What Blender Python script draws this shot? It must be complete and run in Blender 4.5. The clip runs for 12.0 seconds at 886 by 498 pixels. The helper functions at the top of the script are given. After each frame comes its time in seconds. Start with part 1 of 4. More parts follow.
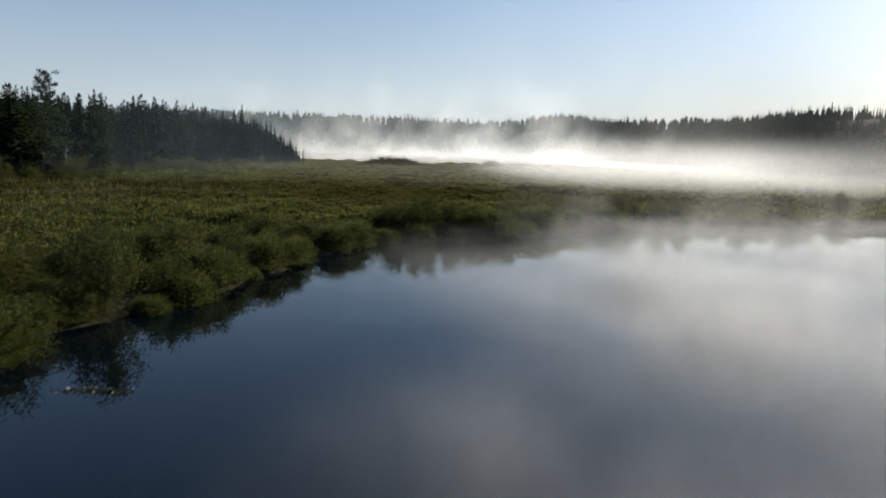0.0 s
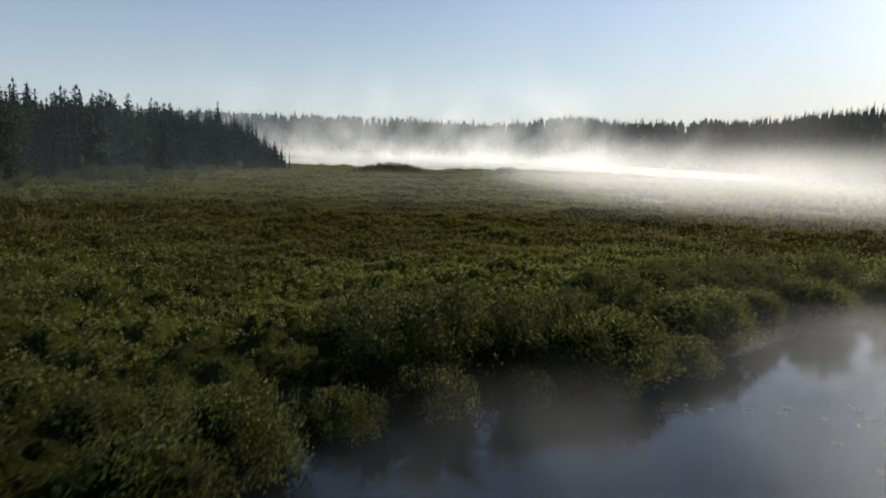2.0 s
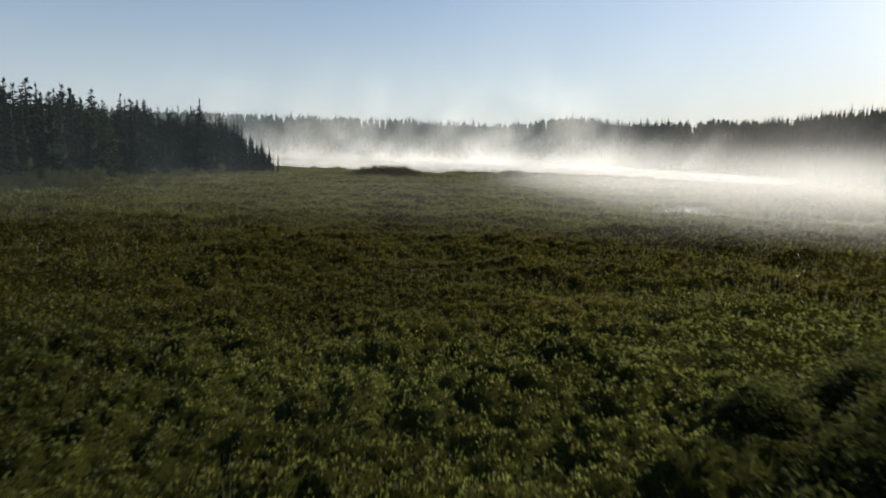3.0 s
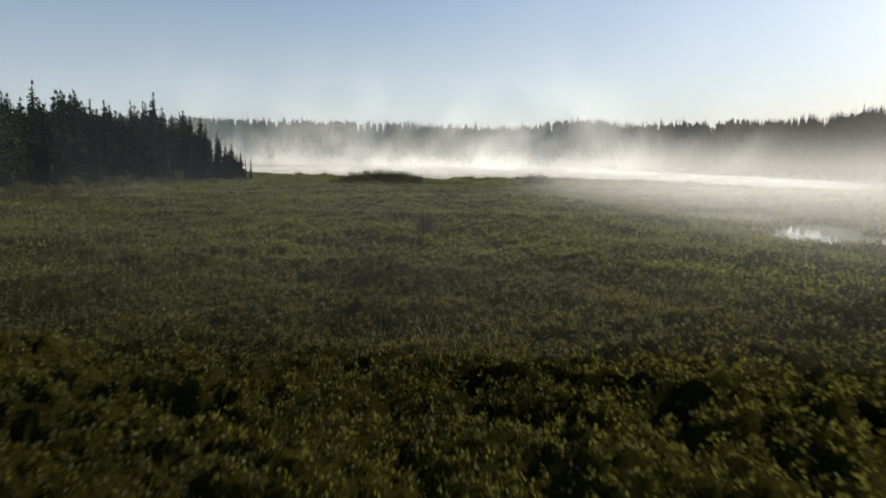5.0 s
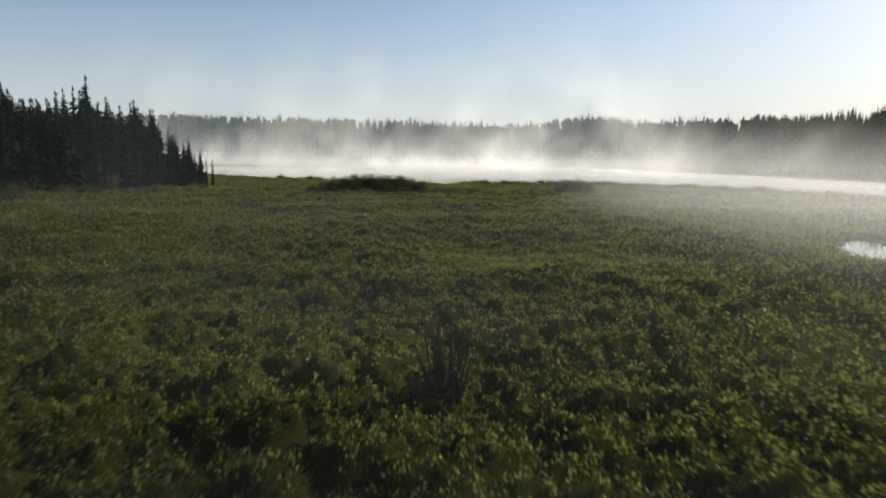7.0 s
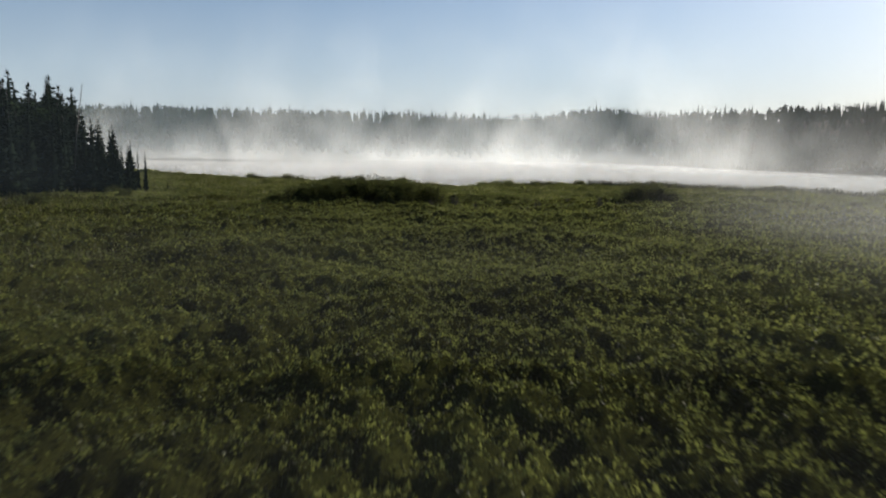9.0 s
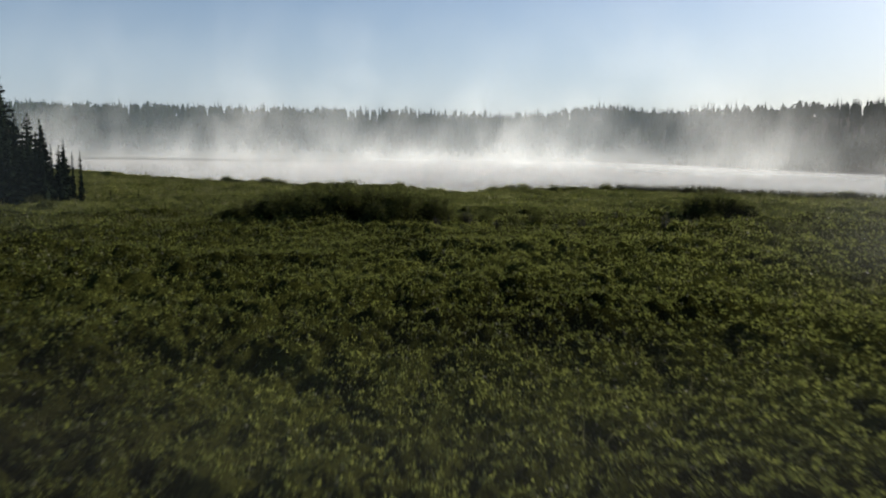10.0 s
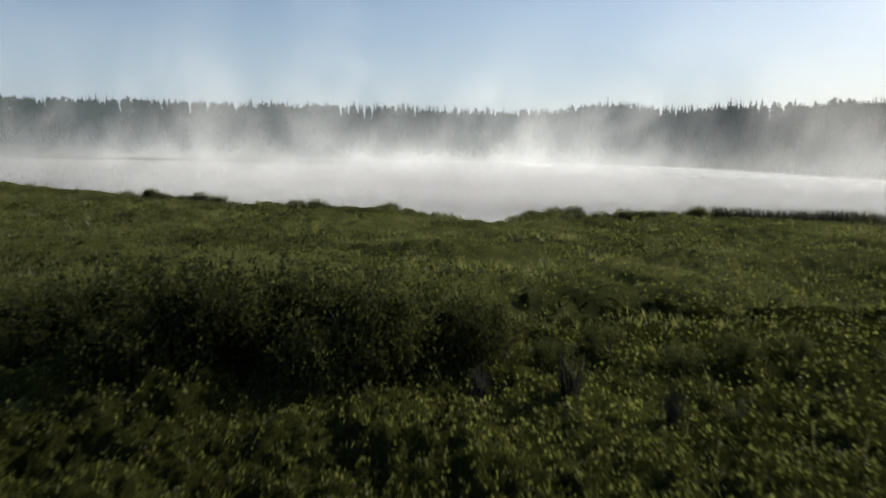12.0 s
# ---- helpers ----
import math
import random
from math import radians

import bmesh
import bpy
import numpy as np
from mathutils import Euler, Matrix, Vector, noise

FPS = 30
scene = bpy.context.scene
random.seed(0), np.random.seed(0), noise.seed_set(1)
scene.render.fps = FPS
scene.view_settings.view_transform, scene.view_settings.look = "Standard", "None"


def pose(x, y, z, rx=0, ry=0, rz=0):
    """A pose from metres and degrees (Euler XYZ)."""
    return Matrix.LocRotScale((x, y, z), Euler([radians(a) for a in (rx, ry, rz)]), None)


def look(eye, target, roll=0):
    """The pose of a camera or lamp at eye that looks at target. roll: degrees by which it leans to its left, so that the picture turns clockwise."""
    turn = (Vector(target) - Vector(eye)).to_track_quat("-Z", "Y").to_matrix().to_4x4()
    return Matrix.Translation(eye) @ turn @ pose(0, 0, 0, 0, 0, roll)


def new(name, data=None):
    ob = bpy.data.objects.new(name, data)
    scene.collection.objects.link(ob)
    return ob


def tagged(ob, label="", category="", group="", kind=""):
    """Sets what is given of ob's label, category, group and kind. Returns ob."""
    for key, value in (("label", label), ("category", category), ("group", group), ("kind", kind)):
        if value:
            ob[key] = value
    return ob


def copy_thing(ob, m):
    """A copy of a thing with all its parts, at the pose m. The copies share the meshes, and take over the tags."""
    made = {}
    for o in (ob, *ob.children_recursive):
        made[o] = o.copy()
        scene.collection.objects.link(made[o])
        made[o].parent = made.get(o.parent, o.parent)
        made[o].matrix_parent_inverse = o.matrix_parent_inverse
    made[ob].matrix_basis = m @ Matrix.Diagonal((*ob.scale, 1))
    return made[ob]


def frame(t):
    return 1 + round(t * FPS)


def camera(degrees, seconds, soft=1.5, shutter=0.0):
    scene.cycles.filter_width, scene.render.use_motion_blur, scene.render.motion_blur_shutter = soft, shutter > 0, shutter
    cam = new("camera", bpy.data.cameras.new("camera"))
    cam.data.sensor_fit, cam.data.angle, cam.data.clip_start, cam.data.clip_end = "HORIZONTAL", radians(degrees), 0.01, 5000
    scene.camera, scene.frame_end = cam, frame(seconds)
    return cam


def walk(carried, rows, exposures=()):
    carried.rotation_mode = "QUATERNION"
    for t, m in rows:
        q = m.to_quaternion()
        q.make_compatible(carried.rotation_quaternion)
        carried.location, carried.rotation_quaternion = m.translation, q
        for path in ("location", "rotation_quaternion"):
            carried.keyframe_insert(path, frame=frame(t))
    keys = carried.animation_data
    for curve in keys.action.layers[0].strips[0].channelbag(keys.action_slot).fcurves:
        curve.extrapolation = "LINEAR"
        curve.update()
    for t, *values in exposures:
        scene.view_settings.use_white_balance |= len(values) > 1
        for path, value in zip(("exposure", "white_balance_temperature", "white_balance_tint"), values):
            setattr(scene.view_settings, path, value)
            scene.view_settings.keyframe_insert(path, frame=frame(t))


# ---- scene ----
cam = camera(64.2, 12.0, soft=1.9, shutter=0.25)
# seconds, eye, target, roll
PATH = [
    (0, (-0.365, -0.846, 5.013), (-0.361, 1.134, 4.732), 1.3),
    (0.5, (-0.701, 6.095, 5.044), (-0.701, 8.076, 4.766), 1.3),
    (1, (-1.064, 13.043, 5.138), (-1.066, 15.024, 4.862), 1.3),
    (1.5, (-1.366, 20.026, 5.236), (-1.368, 22.007, 4.962), 1.3),
    (2, (-1.668, 27.071, 5.289), (-1.671, 29.052, 5.016), 1.4),
    (2.5, (-1.932, 33.688, 5.277), (-1.933, 35.67, 5.007), 1.3),
    (3, (-2.281, 40.733, 5.242), (-2.281, 42.714, 4.974), 1.3),
    (5, (-3.593, 68.825, 4.52), (-3.594, 70.81, 4.268), 0.8),
    (5.5, (-3.88, 75.668, 4.637), (-3.883, 77.652, 4.387), 0.7),
    (6, (-4.147, 82.636, 4.748), (-4.151, 84.621, 4.499), 0.8),
    (6.5, (-4.448, 89.551, 4.838), (-4.453, 91.535, 4.585), 0.7),
    (7, (-4.723, 96.589, 4.78), (-4.731, 98.572, 4.525), 0.7),
    (9, (-7.205, 126.28, 4.75), (-7.204, 128.262, 4.479), 0.7),
    (9.5, (-7.646, 134.103, 4.86), (-7.642, 136.084, 4.587), 0.6),
    (10, (-7.97, 142.012, 4.895), (-7.964, 143.993, 4.62), 0.6),
    (10.5, (-8.306, 149.853, 4.852), (-8.296, 151.834, 4.576), 0.8),
    (11, (-8.622, 157.466, 5.012), (-8.61, 159.447, 4.735), 0.7),
    (11.5, (-8.932, 165.271, 5.122), (-8.918, 167.251, 4.845), 0.8),
    (12, (-9.252, 172.729, 5.471), (-9.237, 174.709, 5.193), 0.8),
]
walk(cam, [(t, look(eye, target, roll)) for t, eye, target, roll in PATH], [(0.0, 0.05, 6650, 10), (5.0, 0.0, 6950, 11), (7.0, 0.0, 6950, 11), (9.0, -0.12, 6550, 10), (12.0, -0.2, 6500, 10)])
scene.cycles.transparent_max_bounces = 160

# ---- light: low morning sun ahead to the right, clear sky ----
SUN_AZ, SUN_EL = 60.0, 25.0            # degrees clockwise from +y, degrees above the horizon
world = bpy.data.worlds.new("sky")
scene.world = world
world.use_nodes = True
wn = world.node_tree.nodes
sky = wn.new("ShaderNodeTexSky")
sky.sky_type, sky.sun_disc = "NISHITA", False
sky.sun_elevation, sky.sun_rotation = radians(SUN_EL), radians(SUN_AZ)
sky.air_density, sky.dust_density, sky.ozone_density = 1.0, 1.5, 3.5
wn["Background"].inputs["Strength"].default_value = 0.128
haze = wn.new("ShaderNodeMixRGB")        # thin morning haze pales the blue
haze.inputs["Color2"].default_value = (4.7, 5.3, 6.3, 1)
up, high, thin_out = wn.new("ShaderNodeTexCoord"), wn.new("ShaderNodeSeparateXYZ"), wn.new("ShaderNodeMapRange")
thin_out.interpolation_type = "SMOOTHSTEP"
for k, v in (("From Min", -0.02), ("From Max", 0.3), ("To Min", 0.55), ("To Max", 0.0)):
    thin_out.inputs[k].default_value = v
world.node_tree.links.new(up.outputs["Generated"], high.inputs[0])
world.node_tree.links.new(high.outputs["Z"], thin_out.inputs["Value"])
world.node_tree.links.new(thin_out.outputs["Result"], haze.inputs["Fac"])
world.node_tree.links.new(sky.outputs["Color"], haze.inputs["Color1"])
world.node_tree.links.new(haze.outputs["Color"], wn["Background"].inputs["Color"])
sun_dir = Vector((math.sin(radians(SUN_AZ)) * math.cos(radians(SUN_EL)), math.cos(radians(SUN_AZ)) * math.cos(radians(SUN_EL)), math.sin(radians(SUN_EL))))
sun_data = bpy.data.lights.new("sun", "SUN")
sun_data.energy, sun_data.angle, sun_data.color = 5.0, radians(0.6), (1.0, 0.93, 0.82)
sun = new("sun", sun_data)
sun.matrix_world = look(tuple(sun_dir * 300), (0, 0, 0))

WATER = -0.7                            # level of the open water
rng = np.random.default_rng(7)


# ---- materials ----
def material(name):
    m = bpy.data.materials.new(name)
    m.use_nodes = True
    return m, m.node_tree.nodes, m.node_tree.links, m.node_tree.nodes["Principled BSDF"]


def ramp(n, stops):
    r = n.new("ShaderNodeValToRGB")
    e = r.color_ramp.elements
    while len(e) < len(stops):
        e.new(0.5)
    for k, (p, c) in zip(e, stops):
        k.position, k.color = p, (*c, 1)
    return r


def noise_node(n, l, scale, detail=4.0, coords=None, rough=0.55):
    t = n.new("ShaderNodeTexNoise")
    t.inputs["Scale"].default_value, t.inputs["Detail"].default_value, t.inputs["Roughness"].default_value = scale, detail, rough
    if coords is not None:
        l.new(coords, t.inputs["Vector"])
    return t


def math_node(n, l, op, a, b=None, clamp=False):
    m = n.new("ShaderNodeMath")
    m.operation, m.use_clamp = op, clamp
    for k, v in enumerate((a, b)):
        if v is None:
            continue
        if isinstance(v, (int, float)):
            m.inputs[k].default_value = v
        else:
            l.new(v, m.inputs[k])
    return m.outputs[0]


def heath_belt(n, l, position, colour):
    """Brown heath in place of green shrubs on a belt across the bog, with a ragged border."""
    pos = n.new("ShaderNodeSeparateXYZ")
    l.new(position, pos.inputs[0])
    ragged = noise_node(n, l, 0.06, 3.0, position)
    along = math_node(n, l, "ADD", pos.outputs["Y"], math_node(n, l, "MULTIPLY", math_node(n, l, "SUBTRACT", ragged.outputs["Fac"], 0.5), 50.0))
    share = None
    for a, b, lo, hi in ((58.0, 70.0, 0.0, 0.85), (88.0, 104.0, 1.0, 0.0)):
        r = n.new("ShaderNodeMapRange")
        r.interpolation_type = "SMOOTHSTEP"
        for k, v in (("From Min", a), ("From Max", b), ("To Min", lo), ("To Max", hi)):
            r.inputs[k].default_value = v
        l.new(along, r.inputs["Value"])
        share = r.outputs["Result"] if share is None else math_node(n, l, "MULTIPLY", share, r.outputs["Result"])
    mix = n.new("ShaderNodeMixRGB")
    mix.blend_type = "MULTIPLY"
    mix.inputs["Color2"].default_value = (0.62, 0.51, 0.42, 1)
    l.new(share, mix.inputs["Fac"])
    l.new(colour, mix.inputs["Color1"])
    return mix.outputs["Color"]


def leaf_material(name, dark, mid, light, patch=0.12, through_share=0.4, gloss=0.2, rough=0.6, heath=False):
    """Leaves: each leaf its own tint, large patches of tone, light coming through the blade."""
    m, n, l, p = material(name)
    geo = n.new("ShaderNodeNewGeometry")
    big = noise_node(n, l, patch, 3.0, geo.outputs["Position"])
    clump = noise_node(n, l, 2.3, 2.0, geo.outputs["Position"])
    tone = math_node(n, l, "ADD", math_node(n, l, "MULTIPLY", clump.outputs["Fac"], 0.55), math_node(n, l, "MULTIPLY", big.outputs["Fac"], 0.65))
    mix = math_node(n, l, "ADD", math_node(n, l, "MULTIPLY", geo.outputs["Random Per Island"], 0.26), tone)
    r = ramp(n, [(0.35, dark), (0.68, mid), (1.0, light)])
    l.new(mix, r.inputs["Fac"])
    colour = heath_belt(n, l, geo.outputs["Position"], r.outputs["Color"]) if heath else r.outputs["Color"]
    l.new(colour, p.inputs["Base Color"])
    p.inputs["Roughness"].default_value, p.inputs["Specular IOR Level"].default_value = rough, gloss
    tr = n.new("ShaderNodeBsdfTranslucent")
    l.new(colour, tr.inputs["Color"])
    ms = n.new("ShaderNodeMixShader")
    ms.inputs["Fac"].default_value = through_share
    l.new(p.outputs["BSDF"], ms.inputs[1])
    l.new(tr.outputs["BSDF"], ms.inputs[2])
    l.new(ms.outputs["Shader"], n["Material Output"].inputs["Surface"])
    return m


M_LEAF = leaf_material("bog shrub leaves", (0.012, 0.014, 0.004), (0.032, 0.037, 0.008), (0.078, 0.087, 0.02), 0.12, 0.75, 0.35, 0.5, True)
# paler copy of the leaves for clump and bush tops, sunlight in the colour
M_LIT_TIP = leaf_material("shrub tips in sunlit colour", (0.035, 0.041, 0.009), (0.088, 0.099, 0.022), (0.165, 0.178, 0.045), 0.12, 0.78, 0.4, 0.48, True)
M_SEDGE = leaf_material("sedge blades", (0.05, 0.049, 0.018), (0.11, 0.108, 0.04), (0.21, 0.2, 0.085), 0.3, 0.5, 0.4, 0.4)
M_REED = leaf_material("reeds", (0.012, 0.015, 0.006), (0.026, 0.030, 0.011), (0.05, 0.054, 0.022), 0.3)
M_TUFT = leaf_material("sedge meadow", (0.065, 0.072, 0.022), (0.15, 0.16, 0.05), (0.27, 0.275, 0.105), 0.25, 0.75, 0.4)
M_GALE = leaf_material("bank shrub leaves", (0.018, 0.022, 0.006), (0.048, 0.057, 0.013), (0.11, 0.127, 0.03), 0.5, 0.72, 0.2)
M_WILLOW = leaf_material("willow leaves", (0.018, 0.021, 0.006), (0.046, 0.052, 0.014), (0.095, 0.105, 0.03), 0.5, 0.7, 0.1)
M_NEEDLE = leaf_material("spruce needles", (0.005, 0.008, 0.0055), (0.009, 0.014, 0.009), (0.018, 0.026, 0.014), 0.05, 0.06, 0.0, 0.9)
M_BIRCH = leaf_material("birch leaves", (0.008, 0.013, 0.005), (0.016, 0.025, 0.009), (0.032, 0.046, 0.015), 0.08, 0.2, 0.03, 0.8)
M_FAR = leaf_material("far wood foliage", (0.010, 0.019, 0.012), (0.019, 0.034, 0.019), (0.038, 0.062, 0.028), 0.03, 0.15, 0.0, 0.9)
M_PAD = leaf_material("floating leaves", (0.02, 0.025, 0.01), (0.04, 0.045, 0.02), (0.08, 0.08, 0.04), 0.5, 0.1, 0.4, 0.4)


def bark_material(name, dark, light, scale):
    m, n, l, p = material(name)
    tex = n.new("ShaderNodeTexCoord")
    t = noise_node(n, l, scale, 6.0, tex.outputs["Object"])
    r = ramp(n, [(0.3, dark), (0.7, light)])
    l.new(t.outputs["Fac"], r.inputs["Fac"])
    l.new(r.outputs["Color"], p.inputs["Base Color"])
    b = n.new("ShaderNodeBump")
    b.inputs["Strength"].default_value = 0.5
    l.new(t.outputs["Fac"], b.inputs["Height"])
    l.new(b.outputs["Normal"], p.inputs["Normal"])
    p.inputs["Roughness"].default_value = 0.9
    return m


M_BARK = bark_material("spruce bark", (0.03, 0.025, 0.02), (0.10, 0.085, 0.07), 9)
M_TWIG = bark_material("grey willow twigs", (0.010, 0.008, 0.004), (0.026, 0.021, 0.012), 14)
M_WHITE = bark_material("birch bark", (0.05, 0.045, 0.04), (0.3, 0.29, 0.27), 4)


def ground_material():
    m, n, l, p = material("peat and moss")
    geo = n.new("ShaderNodeNewGeometry")
    a = noise_node(n, l, 0.09, 4.0, geo.outputs["Position"])
    b = noise_node(n, l, 1.7, 6.0, geo.outputs["Position"], 0.65)
    mix = math_node(n, l, "ADD", math_node(n, l, "MULTIPLY", a.outputs["Fac"], 0.55), math_node(n, l, "MULTIPLY", b.outputs["Fac"], 0.5))
    r = ramp(n, [(0.38, (0.008, 0.007, 0.004)), (0.52, (0.018, 0.018, 0.007)), (0.66, (0.040, 0.042, 0.013))])
    l.new(mix, r.inputs["Fac"])
    l.new(r.outputs["Color"], p.inputs["Base Color"])
    bump = n.new("ShaderNodeBump")
    bump.inputs["Strength"].default_value, bump.inputs["Distance"].default_value = 0.8, 0.25
    l.new(b.outputs["Fac"], bump.inputs["Height"])
    l.new(bump.outputs["Normal"], p.inputs["Normal"])
    p.inputs["Roughness"].default_value, p.inputs["Specular IOR Level"].default_value = 0.95, 0.2
    return m


M_GROUND = ground_material()


def canopy_material(name, dark, mid, light, heath=False):
    """The closed cover of low shrubs seen as one: olive to brown, mottled leaf by leaf."""
    m, n, l, p = material(name)
    geo = n.new("ShaderNodeNewGeometry")
    a = noise_node(n, l, 0.12, 3.0, geo.outputs["Position"])
    b = noise_node(n, l, 20.0, 5.0, geo.outputs["Position"], 0.75)
    mix = math_node(n, l, "ADD", math_node(n, l, "MULTIPLY", a.outputs["Fac"], 0.5), math_node(n, l, "MULTIPLY", b.outputs["Fac"], 0.5))
    r = ramp(n, [(0.36, dark), (0.5, mid), (0.66, light)])
    l.new(mix, r.inputs["Fac"])
    l.new(heath_belt(n, l, geo.outputs["Position"], r.outputs["Color"]) if heath else r.outputs["Color"], p.inputs["Base Color"])
    bump = n.new("ShaderNodeBump")
    bump.inputs["Strength"].default_value, bump.inputs["Distance"].default_value = 1.0, 0.08
    l.new(b.outputs["Fac"], bump.inputs["Height"])
    l.new(bump.outputs["Normal"], p.inputs["Normal"])
    p.inputs["Roughness"].default_value, p.inputs["Specular IOR Level"].default_value = 0.9, 0.0
    return m


M_CANOPY = canopy_material("shrub cover", (0.010, 0.010, 0.003), (0.030, 0.032, 0.008), (0.07, 0.075, 0.018), True)
M_HEART = canopy_material("inner twigs and leaves of bushes, shade-dark", (0.009, 0.011, 0.003), (0.024, 0.028, 0.007), (0.05, 0.058, 0.015))
M_MEADOW = canopy_material("mossy sedge meadow", (0.028, 0.031, 0.010), (0.072, 0.077, 0.023), (0.135, 0.14, 0.046))


def water_material():
    m, n, l, p = material("still dark water")
    geo = n.new("ShaderNodeNewGeometry")
    a = noise_node(n, l, 0.5, 3.0, geo.outputs["Position"])
    b = noise_node(n, l, 5.0, 2.0, geo.outputs["Position"])
    h = math_node(n, l, "ADD", math_node(n, l, "MULTIPLY", a.outputs["Fac"], 1.0), math_node(n, l, "MULTIPLY", b.outputs["Fac"], 0.06))
    bump = n.new("ShaderNodeBump")
    bump.inputs["Strength"].default_value, bump.inputs["Distance"].default_value = 0.05, 0.05
    l.new(h, bump.inputs["Height"])
    l.new(bump.outputs["Normal"], p.inputs["Normal"])
    p.inputs["Base Color"].default_value = (0.001, 0.003, 0.005, 1)
    p.inputs["Specular Tint"].default_value = (0.95, 1.0, 1.0, 1)
    p.inputs["Roughness"].default_value, p.inputs["IOR"].default_value = 0.012, 1.333
    return m


M_WATER = water_material()


def mist_material(name, thick, height, scale, low, high, drift=0.35, floor=0.0, stretch=0.5, along_y=1.0, lift=0.0, west=1.0, span=(-85.0, 8.0), tint=(0.50, 0.52, 0.53)):
    """Rising mist: scattering droplets whose density falls with height above the water and breaks into leaning plumes.
    thick: opacity at the water; height: metres over which it thins out; low, high: the plume noise's range; floor: share that never breaks; lift: metres over which it fades in above the ground; west: share left in the west, gained over the span of x."""
    m, n, l, p = material(name)
    n.remove(p)
    geo, tex = n.new("ShaderNodeNewGeometry"), n.new("ShaderNodeTexCoord")
    pos = n.new("ShaderNodeSeparateXYZ")
    l.new(geo.outputs["Position"], pos.inputs[0])
    h = math_node(n, l, "MAXIMUM", math_node(n, l, "SUBTRACT", pos.outputs["Z"], WATER), 0.0)
    lean = n.new("ShaderNodeCombineXYZ")
    l.new(math_node(n, l, "SUBTRACT", pos.outputs["X"], math_node(n, l, "MULTIPLY", h, drift)), lean.inputs["X"])
    l.new(math_node(n, l, "MULTIPLY", pos.outputs["Y"], along_y), lean.inputs["Y"])
    l.new(math_node(n, l, "MULTIPLY", h, stretch), lean.inputs["Z"])
    t = noise_node(n, l, scale, 4.0, lean.outputs[0], 0.56)
    t.inputs["Distortion"].default_value = 0.35
    mr = n.new("ShaderNodeMapRange")
    mr.interpolation_type = "SMOOTHSTEP"
    mr.inputs["From Min"].default_value, mr.inputs["From Max"].default_value = low, high
    mr.inputs["To Min"].default_value, mr.inputs["To Max"].default_value = floor, 1.0
    l.new(t.outputs["Fac"], mr.inputs["Value"])
    fall = math_node(n, l, "EXPONENT", math_node(n, l, "MULTIPLY", h, -1.0 / height))
    a = math_node(n, l, "MULTIPLY", math_node(n, l, "MULTIPLY", fall, mr.outputs["Result"]), thick, True)
    if lift:
        rise = n.new("ShaderNodeMapRange")
        rise.interpolation_type = "SMOOTHSTEP"
        rise.inputs["From Min"].default_value, rise.inputs["From Max"].default_value = 0.25, 0.25 + lift
        l.new(h, rise.inputs["Value"])
        a = math_node(n, l, "MULTIPLY", a, rise.outputs["Result"])
    if west < 1:
        arm = n.new("ShaderNodeMapRange")
        arm.interpolation_type = "SMOOTHSTEP"
        arm.inputs["From Min"].default_value, arm.inputs["From Max"].default_value, arm.inputs["To Min"].default_value = *span, west
        l.new(pos.outputs["X"], arm.inputs["Value"])
        a = math_node(n, l, "MULTIPLY", a, arm.outputs["Result"])
    # thin out towards the ends and the top of each veil
    uv = n.new("ShaderNodeSeparateXYZ")
    l.new(tex.outputs["UV"], uv.inputs[0])
    u = math_node(n, l, "MULTIPLY", math_node(n, l, "MULTIPLY", uv.outputs["X"], math_node(n, l, "SUBTRACT", 1.0, uv.outputs["X"])), 8.0, True)
    v = math_node(n, l, "MULTIPLY", math_node(n, l, "SUBTRACT", 1.0, uv.outputs["Y"]), 2.5, True)
    a = math_node(n, l, "MULTIPLY", a, math_node(n, l, "MULTIPLY", u, v))
    # droplets scatter the sun alike whichever way a veil happens to face
    d, face, clear, out = (n.new(k) for k in ("ShaderNodeBsdfDiffuse", "ShaderNodeCombineXYZ", "ShaderNodeBsdfTransparent", "ShaderNodeMixShader"))
    d.inputs["Color"].default_value = (*tint, 1)
    for k in range(3):
        face.inputs[k].default_value = sun_dir[k]
    l.new(face.outputs[0], d.inputs["Normal"])
    back, tr, both = n.new("ShaderNodeCombineXYZ"), n.new("ShaderNodeBsdfTranslucent"), n.new("ShaderNodeAddShader")
    tr.inputs["Color"].default_value = (*tint, 1)
    for k in range(3):
        back.inputs[k].default_value = -sun_dir[k]
    l.new(back.outputs[0], tr.inputs["Normal"])
    l.new(d.outputs[0], both.inputs[0])
    l.new(tr.outputs[0], both.inputs[1])
    l.new(a, out.inputs["Fac"])
    l.new(clear.outputs[0], out.inputs[1])
    l.new(both.outputs[0], out.inputs[2])
    l.new(out.outputs[0], n["Material Output"].inputs["Surface"])
    return m


# ---- helpers of this scene ----
def mesh_object(name, verts, faces, mat, parent=None, smooth=False, kind=""):
    """One mesh object from arrays: verts (n, 3), faces (m, 3) or (m, 4)."""
    verts, faces = np.asarray(verts, np.float32), np.asarray(faces, np.int32)
    me = bpy.data.meshes.new(name)
    me.vertices.add(len(verts))
    me.vertices.foreach_set("co", verts.ravel())
    k = faces.shape[1]
    me.loops.add(faces.size)
    me.loops.foreach_set("vertex_index", faces.ravel())
    me.polygons.add(len(faces))
    me.polygons.foreach_set("loop_start", np.arange(0, faces.size, k, dtype=np.int32))
    if smooth:
        me.polygons.foreach_set("use_smooth", np.ones(len(faces), bool))
    me.update(calc_edges=True)
    me.materials.append(mat)
    ob = new(name, me)
    if parent:
        ob.parent = parent
    return tagged(ob, kind=kind)


